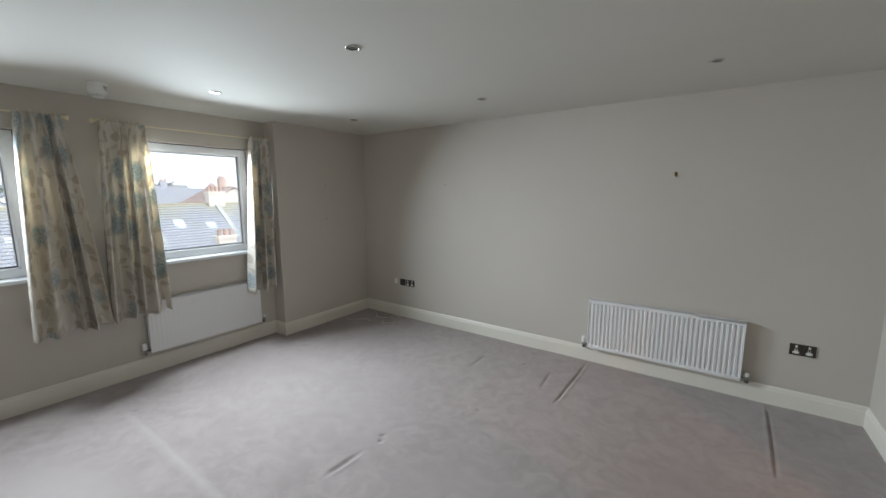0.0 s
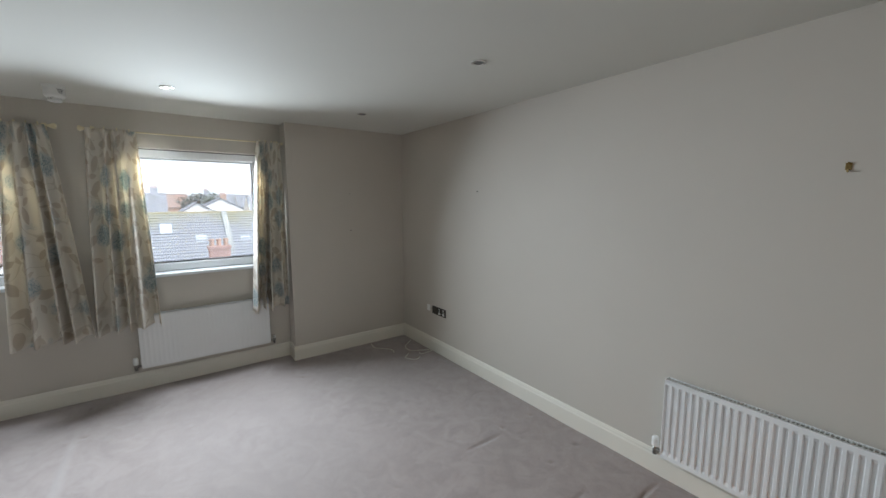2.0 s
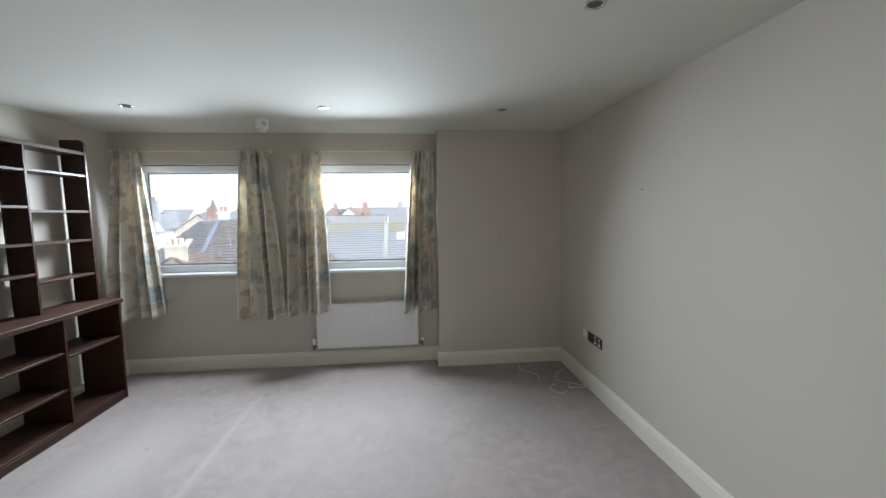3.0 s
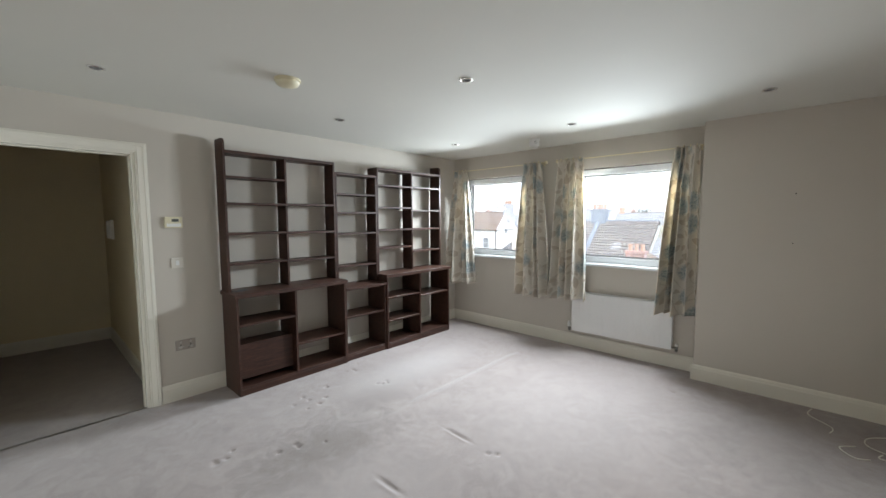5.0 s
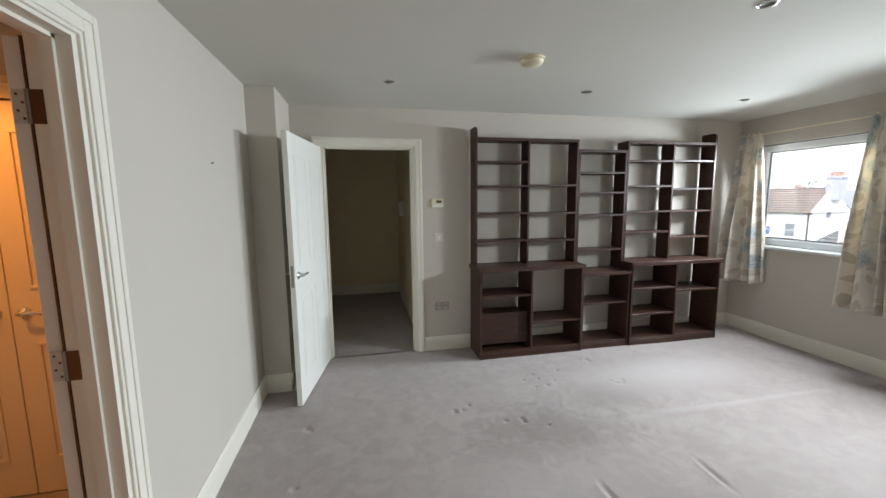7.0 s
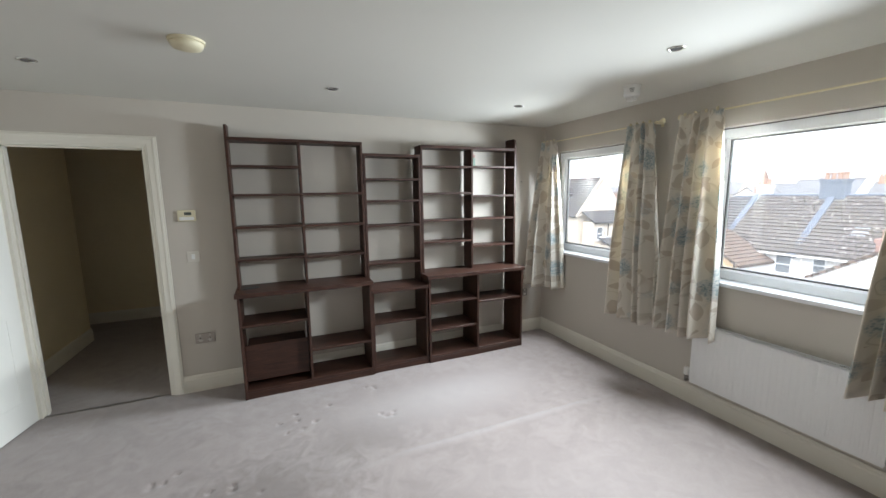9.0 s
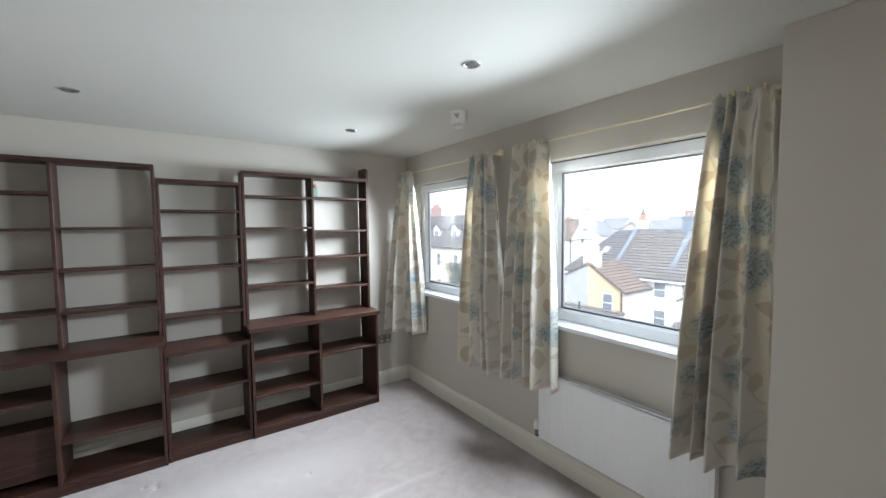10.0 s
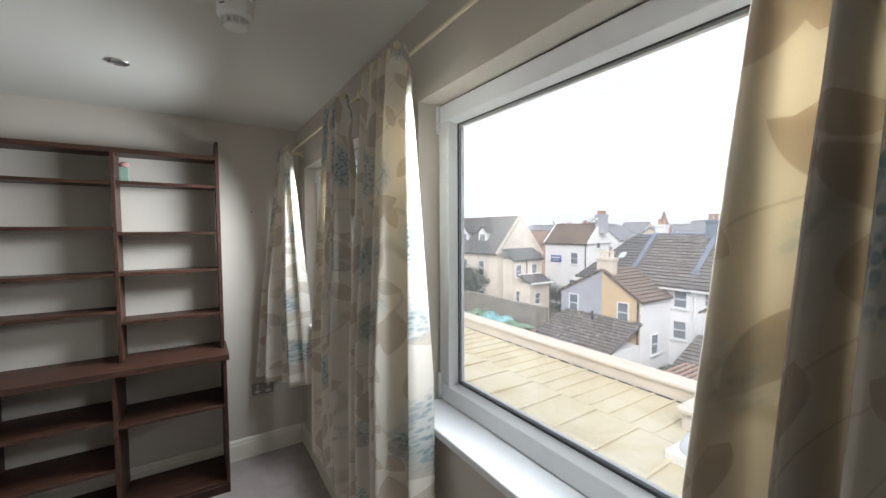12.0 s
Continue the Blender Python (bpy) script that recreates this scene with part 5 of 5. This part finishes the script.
# paired back wings of the terrace, gable end towards the gardens
for k, ym in enumerate((-12.6, -4.0, 4.3, 12.6, 20.8)):
    left, right = (RENDER_G, RENDER_Y) if k == 0 else (RENDER_W, BRICKO if k in (2, 4) else RENDER_W)
    x0, x1, e, r = XA + 0.02, -25.7, (-2.7, -2.7, -3.5, -3.5, -3.5)[k], (-1.0, -1.0, -2.0, -2.0, -2.0)[k]
    wl = 3.3 if k == 0 else 2.6
    h = thing("back_wing", "paired rendered back wing with a brown tile roof", "house", "back wings")
    for y0, y1, wall in ((ym - wl, ym, left), (ym, ym + 2.6, right)):
        part("wall", boxes((x0, x1, y0, y1, G, e)), wall, h)
        gable_part(h, [(x1 - 0.25, y0, e), (x1 - 0.25, y1, e), (x1 - 0.25, ym, r)], wall)
    part("side_wall", boxes((x0, x1 - 0.01, ym + 2.6, ym + 2.62, G, e)), RENDER_W, h)
    roof_part(h, [((x0, ym + 2.75, e - 0.1), (x1 + 0.1, ym + 2.75, e - 0.1), (x1 + 0.1, ym, r), (x0, ym, r))], TILES_RED)
    roof_part(h, [((x1 + 0.1, ym - wl - 0.15, e - 0.1), (x0, ym - wl - 0.15, e - 0.1), (x0, ym, r), (x1 + 0.1, ym, r))], TILES_RED)
    chimney(h, x1 - 0.5, ym, r - 1.0, (-0.2, -0.6, -1.0, -1.1, -1.1)[k], 0.6, 1.1, (RENDER_C, BRICKM, BRICKM, RENDER_C, RENDER_W)[k], 3, RENDER_C if k == 0 else None)
    house_window(h, (x1, ym - (2.2 if k == 0 else 1.5), -4.15 if k == 0 else -4.6), "+x", 0.8, 1.3)
    house_window(h, (x1, ym + 1.5, -4.2 if k == 0 else -4.6), "+x", 0.8, 1.3)
    house_window(h, (x1 - 1.6, ym + 2.62, -6.2), "+y", 0.8, 1.3)
    part("downpipe", tube(bmesh.new(), [(x1 + 0.08, ym + 2.5, e), (x1 + 0.08, ym + 2.5, G)], 0.05, 8), GREYP, h)
    # single-storey lean-to
    ln = thing("lean_to", "white single-storey lean-to with a mossy tile roof", "outbuilding", "lean-tos")
    part("wall", boxes((x1 + 0.02, -22.6, ym - 2.6, ym + 2.6, G, -5.35)), RENDER_W, ln)
    roof_part(ln, [((-22.3, ym - 2.8, -5.4), (-22.3, ym + 2.8, -5.4), (x1 + 0.05, ym + 2.8, -4.05), (x1 + 0.05, ym - 2.8, -4.05))], TILES)
    for s in (-1.6, 0.2, 1.6):
        house_window(ln, (-22.6, ym + s, -6.5), "+x", 0.9, 1.0)
    part("flue", cyl(bmesh.new(), (-25.0, ym - 0.2, -3.95), 0.07, 0.6, "Z", 10), GREYP, ln)

# cream villa with dormers and ivy
v = gabled("villa", "large cream rendered villa with slate roof and dormers", -33.2, -27.5, -40.0, -25.0, -0.6, 2.9, "y", RENDER_C, TILES_PLAIN)
for y in (-28.2, -31.4, -35.0):
    dormer(v, -28.3, y, -0.1)
for y in (-27.4, -30.2, -33.5, -36.5):
    house_window(v, (-27.5, y, -2.9), "+x", 0.9, 1.5)
    house_window(v, (-27.5, y, -5.9), "+x", 0.9, 1.5)
for x in (-30.6, -31.4):
    house_window(v, (x, -25.0, 0.2), "+y", 0.55, 0.9)
for x in (-28.6, -30.4, -32.6):
    for z in (-2.9, -5.8):
        house_window(v, (x, -25.0, z), "+y", 0.85, 1.4)
chimney(v, -31, -39.0, 1.8, 4.2, 0.8, 1.4, BRICKM, 4)
for xa, za, xb, zb in ((-33.5, -0.75, -30.35, 3.0), (-27.2, -0.75, -30.35, 3.0)):
    run = math.hypot(xb - xa, zb - za)
    bb = part("bargeboard", boxes((0, run, -0.04, 0.04, -0.26, 0.0)), RENDER_C, v)
    bb.matrix_basis = Matrix.Translation((xa, -24.76, za)) @ Matrix.Rotation(math.atan2(zb - za, xb - xa), 4, Vector((0, -1, 0)))
vx = thing("villa_wing", "cream rendered side wing under a slate lean-to roof", "house")
part("wall", boxes((-31.7, -27.9, -24.7, -23.3, G, -1.15)), RENDER_C, vx)
roof_part(vx, [((-27.75, -23.1, -1.2), (-31.85, -23.1, -1.2), (-31.85, -24.74, -0.2), (-27.75, -24.74, -0.2))], TILES_PLAIN)
for x, z in ((-28.6, -2.8), (-28.6, -5.2), (-30.6, -2.8)):
    house_window(vx, (x, -23.3, z), "+y", 0.8, 1.2)
part("downpipe", tube(bmesh.new(), [(-29.6, -23.24, -1.2), (-29.6, -23.24, G)], 0.05, 8), GREYP, vx)
px = thing("porch", "small cream porch with a slate lean-to roof", "outbuilding")
part("wall", boxes((-31.2, -28.7, -23.28, -21.9, G, -3.25)), RENDER_C, px)
roof_part(px, [((-28.5, -21.7, -3.3), (-31.4, -21.7, -3.3), (-31.4, -23.26, -2.6), (-28.5, -23.26, -2.6))], TILES_PLAIN)
for y in (-21.6, -23.2):
    part("coping", boxes((-31.4, -28.5, y - 0.08, y + 0.08, -3.3 if y > -22 else -2.62, -3.16 if y > -22 else -2.48)), RENDER_W, px)
house_window(px, (-29.6, -21.9, -5.2), "+y", 0.7, 1.1)
bw = gabled("brick_house", "orange brick house with white sash windows", -30, -22, -52, -41, -0.5, 2.4, "y", BRICKO, TILES_PLAIN)
for y in (-43, -45.6, -48.2):
    for z in (-2.8, -5.8):
        house_window(bw, (-22, y, z), "+x", 1.0, 1.7)

# white house with a blue sign
wh = gabled("white_house", "white rendered house with a brown tile roof", -43.5, -39.5, -29.9, -23.9, 0.1, 2.2, "y", RENDER_W, TILES_RED, 0.12)
house_window(wh, (-39.5, -25.6, -2.3), "+x", 1.0, 1.35)
house_window(wh, (-39.5, -25.8, -5.4), "+x", 1.0, 1.35)
house_window(wh, (-41.4, -23.9, -0.5), "+y", 0.7, 1.2)
sign = part("sign", boxes((-39.5, -39.42, -28.95, -27.45, -2.15, -1.40)), painted("blue_sign", (0.06, 0.12, 0.38), 0.5), wh, "blue sign board with unreadable white lines")
part("sign_line", boxes((-39.42, -39.40, -28.8, -27.6, -1.72, -1.58)), WHITEP, sign)
part("sign_line", boxes((-39.42, -39.40, -28.6, -27.8, -2.02, -1.92)), WHITEP, sign)
part("downpipe", tube(bmesh.new(), [(-39.42, -24.1, 0.0), (-39.42, -24.1, G)], 0.06, 8), GREYP, wh)
for ye in (-30.0, -23.8):
    for xe in (-43.6, -39.4):
        run = math.hypot(2.1, 2.1)
        bb = part("verge", boxes((0, run + 0.9, -0.10, 0.10, -0.12, 0.10)), RENDER_W, wh)
        dx = -41.5 - xe
        bb.matrix_basis = Matrix.Translation((xe, ye, 0.02)) @ Matrix.Rotation(math.atan2(2.2, dx), 4, Vector((0, -1, 0)))
chimney(wh, -41.5, -23.6, 1.2, 3.3, 0.8, 1.1, RENDER_G, 4)

# houses beyond
rng = random.Random(11)
for row, (xc, zc) in enumerate(((-60, 2.0), (-84, 2.6), (-118, 3.4))):
    y = -150.0 + 7 * row
    while y < 90:
        w = rng.uniform(7, 12)
        red = rng.random() < 0.3
        wall = rng.choice((RENDER_W, RENDER_C, BRICKM, BRICKO, RENDER_W))
        if not (row == 0 and -44 < y < -18):
            zr = zc + rng.uniform(-0.7, 0.6)
            x0 = xc + rng.uniform(-3, 3)
            h = gabled("distant_house", "distant %s-roofed house among others" % ("red" if red else "dark"), x0 - 8, x0, y, y + w, zr - 3.2, zr, rng.choice("yyx"), wall, TILES_HAZED_RED if red else TILES_HAZED)
            h["group"] = "distant houses"
            if rng.random() < 0.75:
                chimney(h, x0 - 4, y + rng.uniform(0.5, w - 0.5), zr - 1.0, zr + rng.uniform(0.7, 1.4), 0.7, 1.1, rng.choice((BRICKM, RENDER_G, BRICKO)), 3)
            if row == 0:
                for yy in (y + w * 0.3, y + w * 0.7):
                    dormer(h, x0 - 0.6, yy, zr - 3.1, 1.6, 1.3)
            house_window(h, (x0, y + w * 0.5, zr - 5.4), "+x", 1.1, 1.5)
        y += w + rng.uniform(0.2, 3.5)
spire = thing("turret", "small pointed brown turret on the skyline", "turret")
part("drum", boxes((-67.5, -65.9, -30.5, -28.9, G, 2.2)), BRICKM, spire)
part("cap", cyl(bmesh.new(), (-66.7, -29.7, 3.2), 1.0, 2.6, "Z", 6, 0.05), TILES_HAZED_RED, spire)


BARK = painted("bark", (0.12, 0.09, 0.07), 0.9, 0.3, 8, 0.5)


def bush(name, label, at, spread, height, count, seed, trunk=0.0, leaf=1.0, foliage=LEAFM):
    """A tree or bush of many small leaves in uneven clumps."""
    t = thing(name, label, "tree" if trunk else "bush", at=at)
    r = random.Random(seed)
    if trunk:
        part("trunk", tube(bmesh.new(), [(0, 0, 0), (0.06, 0.02, trunk * 0.5), (0.0, 0.08, trunk * 1.2)], 0.10 * trunk, 8), BARK, t)
    clumps = [(r.gauss(0, spread * 0.42), r.gauss(0, spread * 0.42), trunk + r.uniform(0.1, 1) * height, r.uniform(0.25, 0.5) * spread) for _ in range(16)]
    vs, fs = [], []
    for _ in range(count):
        cx, cy, cz, cr = r.choice(clumps)
        p = Vector((cx + r.gauss(0, cr * 0.5), cy + r.gauss(0, cr * 0.5), max(0.02, cz + r.gauss(0, cr * 0.4))))
        a, b = Vector((r.gauss(0, 1), r.gauss(0, 1), r.gauss(0, 1))).normalized(), Vector((r.gauss(0, 1), r.gauss(0, 1), r.gauss(0, 1))).normalized()
        l = r.uniform(0.06, 0.14) * leaf
        n = len(vs)
        vs += [(p + a * l)[:], (p + b * l * 0.5)[:], (p - a * l)[:], (p - b * l * 0.5)[:]]
        fs.append((n, n + 1, n + 2, n + 3))
    me = bpy.data.meshes.new("crown")
    me.from_pydata(vs, [], fs)
    me.materials.append(foliage)
    c = new("crown", me)
    c.parent = t


bush("ivy_tree", "dark evergreen against the cream villa", (-26.4, -27.6, G), 1.6, 4.6, 5000, 2, 1.2)
bush("garden_bush", "dark green garden shrub", (-36.5, -24.5, G + 0.0), 2.0, 2.4, 2500, 3)
bush("garden_bush", "dark green garden shrub", (-37.5, -28.0, G), 1.8, 2.6, 2500, 4)
bush("garden_bush", "low green garden shrub", (-20.0, -7.5, G), 1.3, 1.4, 2000, 5)
bush("garden_bush", "low green garden shrub", (-22.0, -18.5, G), 2.2, 1.2, 3000, 6)
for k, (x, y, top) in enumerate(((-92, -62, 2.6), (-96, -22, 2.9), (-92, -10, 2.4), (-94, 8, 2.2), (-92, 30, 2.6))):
    bush("distant_tree", "distant hazy green tree among the rooftops", (x, y, G), 4.2, top - G - 3.0, 2600, 40 + k, 3.0, 3.6, HAZELEAF)
gw = thing("garden_wall", "grey-brown boundary wall between the gardens", "wall")
part("wall", boxes((-25.8, -25.5, -34, -17.2, G, -4.4), (-25.86, -25.44, -34, -17.2, -4.4, -4.3)), painted("old_garden_wall", (0.24, 0.21, 0.17), 0.9, 0.25, 6, 0.4), gw)
shed = thing("slatted_pergola", "brown slatted pergola roof beside the wing", "pergola", at=(-21.5, -6.2, -4.9))
for k in range(9):
    part("slat", boxes((-1.8, 1.8, k * 0.28 - 0.04, k * 0.28 + 0.04, 0, 0.08)), TERRAC, shed)
for x, y in ((-1.6, 0.1), (1.6, 0.1), (-1.6, 2.1), (1.6, 2.1)):
    part("post", boxes((x - 0.06, x + 0.06, y - 0.06, y + 0.06, -2.3, 0)), TERRAC, shed)


def netting(label, at, w, d, seed, mat):
    """Crumpled garden netting heaped over low hoops."""
    n = thing("garden_netting", label, "netting", "garden netting", at)
    r = random.Random(seed)
    nx, ny = 22, 14
    hump = [(r.uniform(0, w), r.uniform(0, d), r.uniform(0.05, 0.22), r.uniform(0.25, 0.6)) for _ in range(12)]
    vs = []
    for i in range(nx + 1):
        for j in range(ny + 1):
            x, y = w * i / nx, d * j / ny
            z = 0.08 + sum(hh * math.exp(-((x - hx) ** 2 + (y - hy) ** 2) / (rr * rr)) for hx, hy, hh, rr in hump) + r.uniform(0, 0.10)
            vs.append((x - w / 2, y - d / 2, z))
    fs = [(i * (ny + 1) + j, (i + 1) * (ny + 1) + j, (i + 1) * (ny + 1) + j + 1, i * (ny + 1) + j + 1) for i in range(nx) for j in range(ny) if r.random() < 0.8]
    me = bpy.data.meshes.new("net")
    me.from_pydata(vs, [], fs)
    me.materials.append(mat)
    ob = new("net", me)
    ob.parent = n
    sol = ob.modifiers.new("thick", "SOLIDIFY")
    sol.thickness = 0.02


NETB, NETG = painted("teal_netting", (0.20, 0.42, 0.44), 0.7, 0.25, 6, 0.3), painted("green_netting", (0.16, 0.27, 0.17), 0.8, 0.3, 6, 0.3)
for label, at, w, d, seed, mat in (("crumpled teal garden netting over raised vegetable beds", (-23.6, -20.6), 1.8, 2.4, 21, NETB), ("crumpled green garden netting over raised vegetable beds", (-23.0, -18.2), 2.6, 2.6, 22, NETG),
                                   ("crumpled green garden netting over raised vegetable beds", (-23.2, -23.2), 2.6, 2.4, 23, NETG)):
    bed = thing("raised_bed", "brown earth raised garden bed with timber sides", "garden bed", "raised beds", (*at, G))
    part("earth", boxes((-w / 2, w / 2, -d / 2, d / 2, 0, 1.50)), GROUNDM, bed)
    for y in (-d / 2 - 0.03, d / 2 + 0.03):
        part("side_board", boxes((-w / 2 - 0.06, w / 2 + 0.06, y - 0.03, y + 0.03, 0, 1.6)), TERRAC, bed)
    netting(label, (*at, G + 1.5), w, d, seed, mat)
